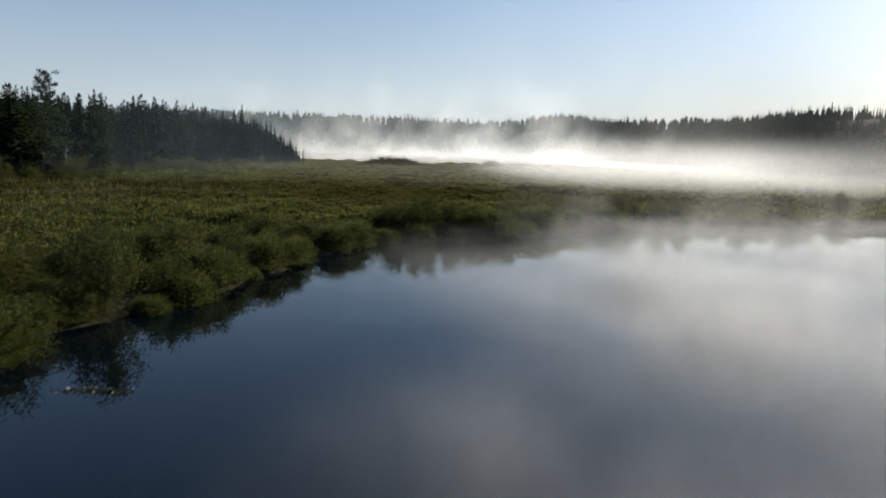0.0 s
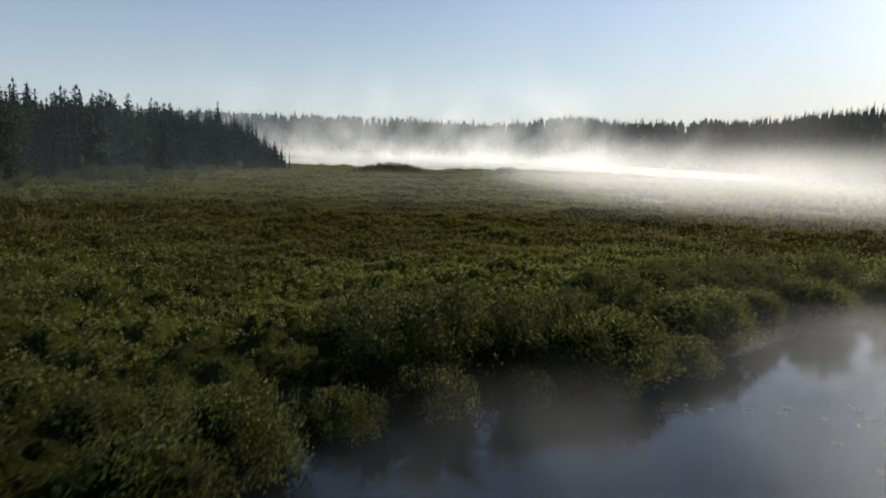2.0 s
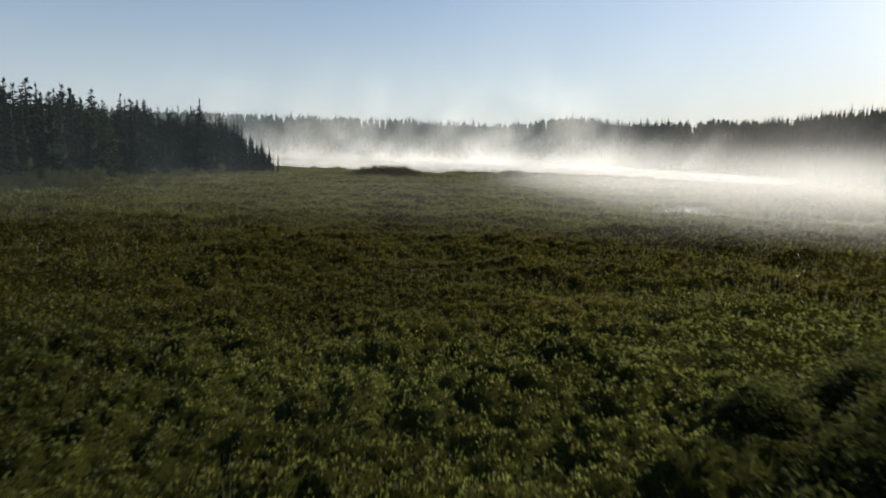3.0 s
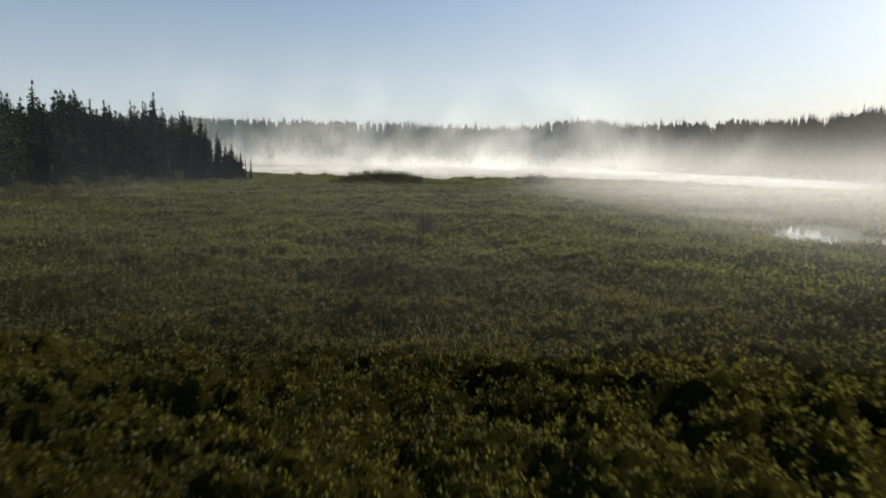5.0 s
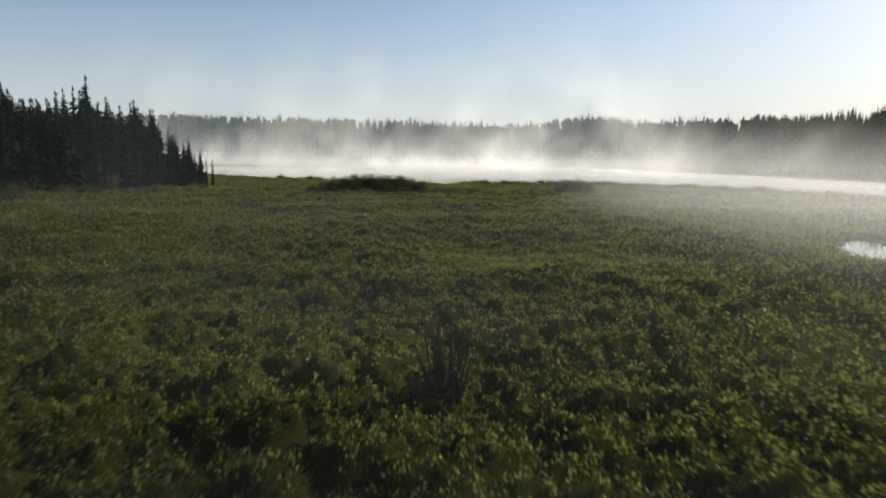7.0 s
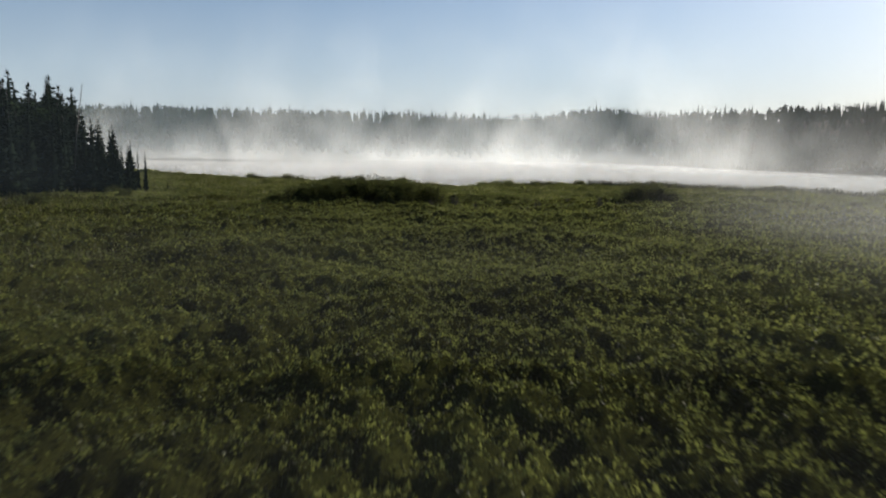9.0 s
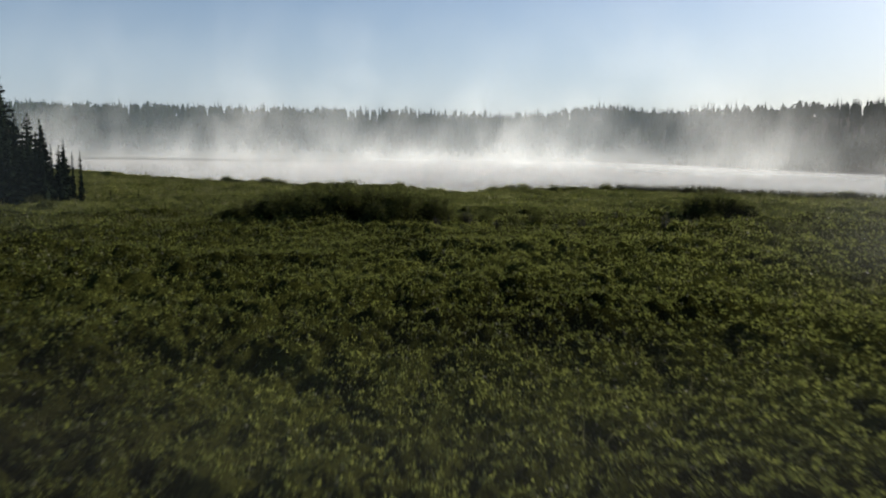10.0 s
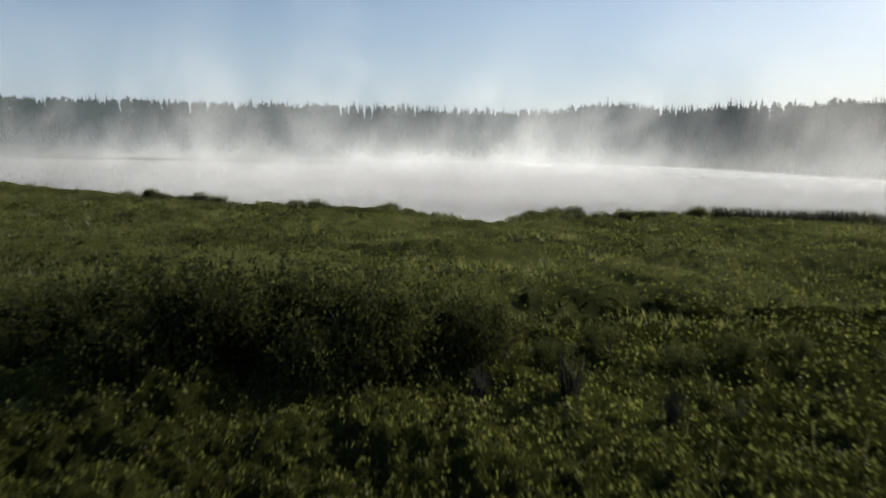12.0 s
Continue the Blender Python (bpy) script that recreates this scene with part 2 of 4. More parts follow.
def vnoise(x, y, size, seed=0):
    """Smooth value noise, 0 to 1, with patches of the given size in metres."""
    u, v = np.asarray(x) / size + 1000.37, np.asarray(y) / size + 1000.71
    i, j = np.floor(u).astype(np.int64), np.floor(v).astype(np.int64)
    f, g = u - i, v - j
    f, g = f * f * (3 - 2 * f), g * g * (3 - 2 * g)

    def cell(a, b):
        k = (a * 374761393 + b * 668265263 + seed * 974711) & 0x7FFFFFFF
        k = ((k ^ (k >> 13)) * 1274126177) & 0x7FFFFFFF
        return ((k ^ (k >> 16)) & 0xFFFF) / 65535.0

    return (cell(i, j) * (1 - f) + cell(i + 1, j) * f) * (1 - g) + (cell(i, j + 1) * (1 - f) + cell(i + 1, j + 1) * f) * g


def exact_depth(poly, x, y):
    """Distance to the edge of a polygon, positive inside it."""
    p = np.array(poly, float)
    q = np.roll(p, -1, 0)
    best, inside = np.full(np.shape(x), 1e9), np.zeros(np.shape(x), bool)
    for (ax, ay), (bx, by) in zip(p, q):
        dx, dy = bx - ax, by - ay
        s = np.clip(((x - ax) * dx + (y - ay) * dy) / (dx * dx + dy * dy), 0, 1)
        best = np.minimum(best, np.hypot(x - ax - s * dx, y - ay - s * dy))
        inside ^= ((ay > y) != (by > y)) & (x < dx * (y - ay) / (dy if dy else 1e-9) + ax)
    return np.where(inside, best, -best)


DEPTHS = {}
DX0, DX1, DY0, DY1, DSTEP = -96.0, 96.0, -72.0, 276.0, 0.5


def depth_in(poly, x, y):
    """exact_depth, read from a half-metre grid over the bog where the place lies on it."""
    x, y = np.asarray(x, float), np.asarray(y, float)
    key = tuple(poly)
    if key not in DEPTHS:
        DEPTHS[key] = exact_depth(poly, *np.meshgrid(np.arange(DX0, DX1 + DSTEP, DSTEP), np.arange(DY0, DY1 + DSTEP, DSTEP)))
    table = DEPTHS[key]
    on = (x >= DX0) & (x < DX1) & (y >= DY0) & (y < DY1)
    u, v = np.where(on, (x - DX0) / DSTEP, 0), np.where(on, (y - DY0) / DSTEP, 0)
    i, j = u.astype(np.int32), v.astype(np.int32)
    f, g = u - i, v - j
    d = (table[j, i] * (1 - f) + table[j, i + 1] * f) * (1 - g) + (table[j + 1, i] * (1 - f) + table[j + 1, i + 1] * f) * g
    if not on.all():
        d = np.array(d)
        d[~on] = exact_depth(poly, x[~on], y[~on])
    return d


# ---- the plan: open waters and woods ----
POOL = [(-26, -70), (-20.4, -30), (-15.5, -5), (-13.2, 9), (-12.4, 15), (-11.8, 19), (-10.1, 22), (-8.9, 25), (-7.8, 29), (-7.2, 32.5), (-6.6, 35), (-5.2, 36.6),
        (-4.6, 39), (-3.6, 41.6), (-1.5, 42.6), (0.8, 43.0), (3.8, 45.0), (6, 47.2), (7.9, 48.4), (10, 50.6), (15, 52.4), (22, 53.5), (33, 54), (60, 58), (110, 62), (120, -70)]
POND = [(19.5, 115), (21, 121), (24.5, 126.5), (29, 133.5), (32, 131), (29, 125), (27, 121), (34, 117), (50, 113), (62, 119), (60, 106), (53, 92), (40, 103), (27, 111)]
POND_BACK = [(20.5, 134.5), (21.0, 141), (24.5, 147.8), (31, 147.4), (32, 143), (28.4, 136.5), (25, 132)]
LAKE = [(-330, 330), (-180, 330), (-95, 292), (-70, 271), (-54, 259), (-42, 253), (-30, 242.5), (-21, 239), (-13, 236.5), (-8, 231.5), (-6.3, 228.5), (-4.6, 230), (1, 236), (7, 232.5), (15, 236.5), (26, 234),
        (38, 224), (47, 208), (56, 190), (66, 186), (80, 197), (93, 232), (94, 290), (84, 345), (80, 420), (40, 478), (-64, 522), (-172, 545), (-240, 540), (-330, 480)]
WOOD_LEFT = [(-41.5, 207), (-47, 198), (-52, 186), (-54, 160), (-55, 120), (-56, 85), (-60, 40), (-140, 40), (-140, 215), (-80, 226), (-60, 224), (-48, 214)]


def water_depth(x, y):
    """Distance out on the water, negative on land; the shores wander a little."""
    w = np.full(np.shape(x), -1e9)
    for poly in (POOL, POND, POND_BACK, LAKE):
        w = np.maximum(w, depth_in(poly, x, y))
    return w + (vnoise(x, y, 2.2, 3) - 0.5) * 1.2


def pond_gap(x, y):
    """Metres to the nearest small bog pool."""
    return np.maximum(0, -np.maximum(depth_in(POND, x, y), depth_in(POND_BACK, x, y)))


def land_height(x, y):
    """The one sheet of ground: a level bog, hollows for the waters, wooded slopes round the lake."""
    w = water_depth(x, y)
    z = np.maximum(-0.36 + 0.42 * (vnoise(x, y, 2.6, 1) - 0.5) + 0.3 * (vnoise(x, y, 12.0, 2) - 0.5), -0.6)
    z = z - 0.22 * np.exp(-(pond_gap(x, y) / 6.0) ** 2)
    s = np.clip((w + 0.9) / 1.8, 0, 1)
    z = z * (1 - s) + (-1.6) * s
    out = np.clip(-depth_in(LAKE, x, y), 0, 900)
    north = np.clip((y - 250) / 60, 0, 1) * np.clip((np.hypot(x - 40, y - 380) - 60) / 60, 0, 1)
    hill = (22.5 + 7.5 * np.clip(-x / 200, 0, 1)) * (1 - np.exp(-out / 40)) * (0.85 + 0.3 * vnoise(x, y, 120, 5))
    hill = hill + 12 * np.exp(-((x - 117) ** 2 + (y - 700) ** 2) / 3200)
    z = z + hill * np.clip(north, 0, 1) * np.clip(np.where(w < 0, 1, 0), 0, 1)
    west = np.clip((-62 - x) / 80, 0, 1) * np.clip((230 - y) / 40, 0, 1)
    east = np.clip((x - 112) / 90, 0, 1) * np.clip((y - 120) / 80, 0, 1) * (y <= 260)
    return z + 5.0 * west * (w < 0) + 6.0 * east * (w < 0)


def axis(near, step, *further):
    """Grid lines: close together within near, then out to each further mark in wider steps."""
    a, b = near
    mid = list(np.arange(a, b + 1e-6, step))
    lo, hi = [], []
    for (c, d), s in further:
        lo = list(np.arange(c, (lo or mid)[0] - 1e-6, s)) + lo
        hi = hi + list(np.arange((hi or mid)[-1] + s, d + 1e-6, s))
    return np.array(lo + mid + hi)


gx = axis((-34, 42), 1.0, ((-124, 130), 5.0), ((-524, 530), 20.0), ((-3000, 3000), 350.0))
gy = axis((-10, 246), 1.0, ((-70, 330), 6.0), ((-400, 900), 20.0), ((-3000, 3500), 350.0))
GX, GY = np.meshgrid(gx, gy)
nx, ny = len(gx), len(gy)
quad = (np.arange(ny - 1)[:, None] * nx + np.arange(nx - 1)[None, :]).ravel()
ground = mesh_object("ground", np.c_[GX.ravel(), GY.ravel(), land_height(GX, GY).ravel()], np.c_[quad, quad + 1, quad + nx + 1, quad + nx], M_GROUND, smooth=True)
tagged(ground, "flat mossy bog with dark peat, rising to wooded slopes", "ground", kind="structure")
water = mesh_object("water", [(-420, -120, WATER), (420, -120, WATER), (420, 720, WATER), (-420, 720, WATER)], [(0, 1, 2, 3)], M_WATER)
tagged(water, "still dark pond and lake water reflecting the sky", "water", kind="structure")


# ---- leaves by the thousand ----
def leaves(pos, way, size, wide=0.45, diamond=True):
    """Leaf blades: base points (n, 3), directions (n, 3), lengths (n,). Returns verts and faces."""
    n = len(pos)
    way = way / np.linalg.norm(way, axis=1, keepdims=True)
    side = np.cross(way, rng.normal(size=(n, 3)))
    side /= np.linalg.norm(side, axis=1, keepdims=True) + 1e-9
    up = np.cross(side, way)
    L = size[:, None]
    tip = pos + way * L
    if diamond:
        mid = pos + way * L * 0.5 + up * L * 0.12
        v = np.stack([pos, mid - side * L * wide / 2, tip, mid + side * L * wide / 2], 1).reshape(-1, 3)
        return v, np.arange(4 * n).reshape(-1, 4)
    mid = pos + way * L * 0.1
    v = np.stack([mid - side * L * wide / 2, mid + side * L * wide / 2, tip], 1).reshape(-1, 3)
    return v, np.arange(3 * n).reshape(-1, 3)


def joined(parts):
    vs, fs, o = [], [], 0
    for v, f in parts:
        vs.append(v), fs.append(np.asarray(f) + o)
        o += len(v)
    return np.concatenate(vs), np.concatenate(fs)


def sphere_dirs(n, low=-0.2):
    z = rng.uniform(low, 1, n)
    a = rng.uniform(0, 2 * math.pi, n)
    r = np.sqrt(np.maximum(0, 1 - z * z))
    return np.c_[r * np.cos(a), r * np.sin(a), z]


# ---- low shrubs that cover the bog ----
def path_x(y):
    return -0.4 - 0.05 * y


def view_gap(x, y):
    """Rough distance from which the walk passes a place."""
    side = np.maximum(10.0, 1.6 * np.abs(x - path_x(y)))
    return np.where(y > 182, np.maximum(side, np.hypot(y - 172, x - path_x(y)) * 0.95), side)


def on_land(x, y, gap=0.25):
    return water_depth(x, y) < -gap


def scatter(count, box, power):
    """Random places on land, thinner where the walk keeps its distance."""
    xs, ys, got = [], [], 0
    while got < count:
        x, y = rng.uniform(box[0], box[1], 400000), rng.uniform(box[2], box[3], 400000)
        keep = rng.uniform(size=400000) < (10.0 / view_gap(x, y)) ** power
        x, y = x[keep], y[keep]
        keep = on_land(x, y)
        xs.append(x[keep]), ys.append(y[keep])
        got += keep.sum()
    return np.concatenate(xs)[:count], np.concatenate(ys)[:count]


def clumps(x, y, cell):
    """Rounded shrub clumps on a jittered grid: height share 0 to 1, and the way out from the clump's middle."""
    i, j = np.floor(x / cell), np.floor(y / cell)
    best, ox, oy = np.zeros(x.shape), np.zeros(x.shape), np.zeros(x.shape)
    for a in (-1, 0, 1):
        for b in (-1, 0, 1):
            k = ((i + a) * 127.1 + (j + b) * 311.7)
            r1, r2, r3 = (np.modf(np.abs(np.sin(k + s) * 43758.5453))[0] for s in (0.0, 1.7, 4.1))
            dx, dy = x - (i + a + r1) * cell, y - (j + b + r2) * cell
            d2 = (dx * dx + dy * dy) / (cell * (0.52 + 0.26 * r3)) ** 2
            h = np.sqrt(np.maximum(0, 1 - d2)) * (0.45 + 0.55 * r2)
            up = h > best
            best, ox, oy = np.where(up, h, best), np.where(up, dx, ox), np.where(up, dy, oy)
    return best, ox / cell, oy / cell


def cover_height(x, y):
    """Height of the closed shrub cover over the ground, and the clumps' outward way."""
    hum = vnoise(x, y, 1.4, 11) * 0.55 + vnoise(x, y, 5.0, 12) * 0.65
    grassy = np.clip((y - 193 + 8 * vnoise(x, y, 7.0, 18)) / 12, 0, 1)
    low = (1 - 0.3 * grassy) * (1 - 0.4 * np.clip((vnoise(x, y, 9.0, 17) - 0.6) * 5, 0, 1))
    low = low * (1 - 0.85 * np.exp(-(pond_gap(x, y) / 7.0) ** 2))
    c1, ox, oy = clumps(x, y, 0.34)
    c2, px, py = clumps(x + 40, y + 17, 1.15)
    low = low * np.clip((-water_depth(x, y) - 0.2) / 1.3, 0.1, 1)
    h = low * (0.03 + (0.17 + 0.36 * hum) * c1 + (0.08 + 0.52 * hum + 0.2 * grassy) * c2)
    return h, ox, oy


def canopy(xr, yr, step, skip=0.0, shift=True, patch=0.0):
    """Part of the shrub cover as a sheet with clumps in relief; open over water."""
    ax, ay = np.arange(xr[0], xr[1] + 1e-6, step), np.arange(yr[0], yr[1] + 1e-6, step)
    X, Y = np.meshgrid(ax, ay)
    X = X + path_x(Y) if shift else X
    land = on_land(X, Y, 0.7) & (depth_in(POOL, X, Y) < -2.4)
    Z = land_height(X, Y) + np.where(land, cover_height(X, Y)[0], -0.35)
    Z = Z + patch * (1.4 * (vnoise(X, Y, 4.0, 77) - 0.5) + np.clip((Y - 197) / 8, -1, 0.3))
    n = len(ax)
    q = (np.arange(len(ay) - 1)[:, None] * n + np.arange(n - 1)[None, :]).ravel()
    f = np.c_[q, q + 1, q + n + 1, q + n]
    if skip:
        mid = np.abs(X - path_x(Y)).ravel()[q] > skip
        f = f[mid | (not shift) & ((Y.ravel()[q] > 196.5) | (Y.ravel()[q] < 10.5))]
    keep = land.ravel()[f].any(1)
    used, back = np.unique(f[keep], return_inverse=True)
    return np.c_[X.ravel(), Y.ravel(), Z.ravel()][used], back.reshape(-1, 4)


tagged(mesh_object("shrub_cover", *joined([canopy((-9, 9), (10, 197), 0.18), canopy((-19.8, 19.8), (10, 197), 0.3, 8.6), canopy((-74, 84), (-30, 196.8), 0.7, 19.0, False)]), M_CANOPY, smooth=True), "closed olive cover of low leathery shrubs on the bog", "shrubs", kind="stuff")
tagged(mesh_object("meadow_cover", *canopy((-74, 84), (186, 262), 0.42, 0.0, False, 0.25), M_MEADOW, smooth=True), "pale mossy sedge sward on the strip before the lake", "grass", kind="stuff")


def bog_leaves(count):
    x, y = scatter(count, (-75, 80, -20, 240), 1.85)
    # few shrubs on the sedge strip before the lake and on the rim of the pool
    thin = np.clip((y - 188 + 12 * vnoise(x, y, 7.0, 18)) / 24, 0, 0.4)
    thin = np.maximum(thin, 0.75 * (depth_in(POOL, x, y) > -3.2))
    ok = rng.uniform(size=count) > thin
    x, y = x[ok], y[ok]
    count = len(x)
    gap = view_gap(x, y)
    scale = (gap / 10.0) ** 0.6
    h, ox, oy = cover_height(x, y)
    # upright young sprigs painted sunlit on each clump's crown, shade-dark leaves below
    lit_top = np.hypot(ox, oy) + rng.normal(0, 0.06, count) < 0.30
    # tips left out by the pool put lens vignetting into the bank
    lit_top &= (depth_in(POOL, x, y) < -4.5 - 3 * vnoise(x, y, 3.0, 71)) | (y > 56)
    sprig = np.where(lit_top, rng.uniform(0, 0.15, count) * np.minimum(scale, 1.5), 0)
    z = land_height(x, y) + h * rng.uniform(0.85, 1.05, count) - 0.02 + sprig
    lean = np.where(lit_top, 0.5, 1.0)
    way = np.c_[ox * lean, oy * lean, np.full(count, 0.9)] + rng.normal(0, 0.42, (count, 3))
    size = 0.072 * scale * rng.uniform(0.6, 1.35, count)
    for pick, name, mat, label in ((lit_top, "shrub_tips", M_LIT_TIP, "upright yellow-green tips of the low bog shrubs, coloured as if sunlit"), (~lit_top, "low_shrubs", M_LEAF, "dark leaves of low green bog shrubs across the wet meadow")):
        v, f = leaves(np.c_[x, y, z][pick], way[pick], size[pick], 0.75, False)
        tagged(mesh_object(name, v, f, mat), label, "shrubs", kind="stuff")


bog_leaves(1600000)


def sedge_cover(count):
    x, y = scatter(count, (-60, 70, 20, 262), 1.1)
    ok = (vnoise(x, y, 6.0, 21) > 0.33) & (rng.uniform(size=count) < np.clip(np.abs(x - path_x(y)) / 14, 0.3, 1))
    x, y = x[ok], y[ok]
    n, per = len(x), 4
    scale = (view_gap(x, y) / 10.0) ** 0.4
    base = np.repeat(np.c_[x, y, land_height(x, y)], per, 0) + rng.normal(0, 0.05, (n * per, 3)) * [1, 1, 0]
    way = rng.normal(0, 0.28, (n * per, 3)) + [0, 0, 1]
    v, f = leaves(base, way, np.repeat(0.55 * scale, per) * rng.uniform(0.6, 1.3, n * per), 0.035, False)
    return tagged(mesh_object("sedge_grass", v, f, M_SEDGE), "thin pale sedge blades among the bog shrubs", "grass", kind="stuff")


sedge_cover(34000)


def reed_band(points, count, wide, tall, label):
    """A belt of reeds and sedge standing along a shore."""
    p = np.array(points, float)
    seg = np.hypot(*np.diff(p, axis=0).T)
    k = rng.choice(len(seg), count, p=seg / seg.sum())
    q = p[k] + (p[k + 1] - p[k]) * rng.uniform(size=(count, 1)) + rng.normal(0, wide, (count, 2))
    z = np.maximum(land_height(q[:, 0], q[:, 1]), WATER - 0.05)
    v, f = leaves(np.c_[q, z], rng.normal(0, 0.14, (count, 3)) + [0, 0, 1], tall * rng.uniform(0.6, 1.2, count), 0.09, False)
    return tagged(mesh_object("reed_belt", v, f, M_REED), label, "reeds", kind="stuff")


reed_band([(15, 235.5), (26, 233), (38, 223), (47, 207.5), (56, 189.5), (66, 185.5), (80, 196), (92, 228)], 20000, 0.8, 1.2, "dark belt of reeds along the lake shore")
reed_band([(-70, 270), (-54, 258), (-42, 252), (-30, 241.5), (-21, 238), (-13, 235.5), (-8, 230.5), (-4.6, 229), (1, 235), (7, 231.5), (15, 235.5)], 5000, 0.5, 0.6, "low reeds and sedge along the lake shore")
reed_band(POND + POND[:1], 1500, 0.3, 0.22, "sedge round the small bog pools")


def sedge_meadow(count, per):
    """Pale tufts of sedge on the open strip before the lake."""
    x, y = rng.uniform(-48, 48, count), rng.uniform(194, 237, count)
    ok = on_land(x, y, 0.5) & (vnoise(x, y, 1.6, 61) > 0.35)
    x, y = x[ok], y[ok]
    n = len(x)
    base = np.repeat(np.c_[x, y, land_height(x, y)], per, 0) + rng.normal(0, 0.13, (n * per, 3)) * [1, 1, 0]
    tall = np.repeat((0.28 + 0.3 * vnoise(x, y, 1.6, 61)) * rng.uniform(0.7, 1.2, n), per)
    v, f = leaves(base, rng.normal(0, 0.3, (n * per, 3)) + [-0.25, 0, 1], tall * rng.uniform(0.7, 1.2, n * per), 0.13, False)
    return tagged(mesh_object("sedge_tufts", v, f, M_TUFT), "pale sedge tufts on the strip before the lake", "grass", kind="stuff")


sedge_meadow(11000, 12)


# ---- trees ----
def tube(points, radii, sides=6):
    """A tapering limb along points."""
    pts = np.array(points, float)
    v, f = [], []
    for k, (p, r) in enumerate(zip(pts, radii)):
        d = pts[min(k + 1, len(pts) - 1)] - pts[max(k - 1, 0)]
        d /= np.linalg.norm(d)
        a = np.cross(d, [0.3, 0.9, 0.1])
        a /= np.linalg.norm(a)
        b = np.cross(d, a)
        for s in range(sides):
            t = 2 * math.pi * s / sides
            v.append(p + r * (math.cos(t) * a + math.sin(t) * b))
        if k:
            for s in range(sides):
                o = (k - 1) * sides
                f.append((o + s, o + (s + 1) % sides, o + sides + (s + 1) % sides, o + sides + s))
    return np.array(v), np.array(f)


def core(rings, sides, whole):
    """The dense inside of a crown: a lumpy closed body from (radius, height) rings."""
    v = []
    for k, (r, z) in enumerate(rings):
        t = np.linspace(0, 2 * math.pi, sides + 1)[:sides] + 0.4 * k
        v.append(np.c_[np.cos(t) * r, np.sin(t) * r, np.full(sides, z)] * np.c_[rng.uniform(0.75, 1.2, (sides, 1)).repeat(2, 1), np.ones(sides)])
    i = np.arange(sides)
    f = np.concatenate([np.c_[o + i, o + (i + 1) % sides, o + sides + (i + 1) % sides, o + sides + i] for o in range(0, sides * (len(rings) - 1), sides)])
    v = np.concatenate(v)
    return (v, f) if whole else (v[np.concatenate([f[:, :3], f[:, [0, 2, 3]]]).ravel()], np.arange(len(f) * 6).reshape(-1, 3))


def spruce_crown(tall, wide, tiers, spread, first=0.08, club=False, whole=True):
    """Drooping boughs in ragged tiers; each bough is a few overlapping sprays."""
    z0 = tall * first
    out = [core([(wide * 0.55, z0 * 0.5), (wide * 0.55, tall * 0.15), (wide * 0.33, tall * 0.45), (wide * 0.13, tall * 0.72), (wide * 0.02, tall * 0.95)], 6, whole)]
    for k in range(tiers):
        s = (k + rng.uniform(-0.3, 0.3)) / tiers
        z = z0 + (tall - z0) * max(s, 0)
        r = wide * (1 - s) ** 0.9 * rng.uniform(0.6, 1.2) + 0.012 * tall
        if club and s > 0.78:
            r *= 1.6
        m = max(4, int(spread * (0.5 + 0.5 * (1 - s))))
        a = rng.uniform(0, 2 * math.pi, m)
        droop = rng.uniform(-0.55, -0.15, m) + 0.5 * s
        rr = r * rng.uniform(0.6, 1.1, m)
        d = np.c_[np.cos(a), np.sin(a), droop]
        p = np.c_[np.zeros(m), np.zeros(m), z + rng.uniform(-0.015, 0.015, m) * tall] + d * (rr * 0.12)[:, None]
        out.append(leaves(p, d, rr, 0.6, whole))
        q = p + d * (rr * 0.5)[:, None]
        out.append(leaves(q, d + rng.normal(0, 0.45, (m, 3)), rr * 0.65, 0.55, whole))
    top = np.array([[0.0, 0.0, tall * 0.95]] * 3)
    out.append(leaves(top, rng.normal(0, 0.12, (3, 3)) + [0, 0, 1], np.array([0.07, 0.06, 0.05]) * tall, 0.25, whole))
    return joined(out)


def broad_crown(tall, wide, count, leaf, low=0.3):
    """A broadleaf crown: clumps of leaves about many twig ends, uneven, with gaps."""
    k = 26
    c = sphere_dirs(k, -0.7) * rng.uniform(0.45, 1.0, (k, 1)) * [wide, wide, tall * (1 - low) / 2] + [0, 0, tall * (1 + low) / 2]
    pick = rng.integers(0, k, count)
    p = c[pick] + rng.normal(0, 1, (count, 3)) * np.array([wide * 0.24, wide * 0.24, tall * 0.045])
    z1 = tall * max(low, 0.0)
    body = core([(wide * 0.2, z1), (wide * 0.45, z1 + (tall - z1) * 0.25), (wide * 0.42, z1 + (tall - z1) * 0.55), (wide * 0.2, z1 + (tall - z1) * 0.76), (wide * 0.03, z1 + (tall - z1) * 0.85)], 7, False)
    return joined([body, leaves(p, rng.normal(0, 1, (count, 3)) + [0, 0, 0.2], leaf * rng.uniform(0.6, 1.3, count), 0.75, False)])


def tree(kind, crown, trunk, leaf, bark, label, cat):
    root = tagged(new(kind), label, cat, group=cat + "s of the left wood")
    mesh_object("trunk", *trunk, bark, root, True)
    mesh_object("crown", *crown, leaf, root)
    return root


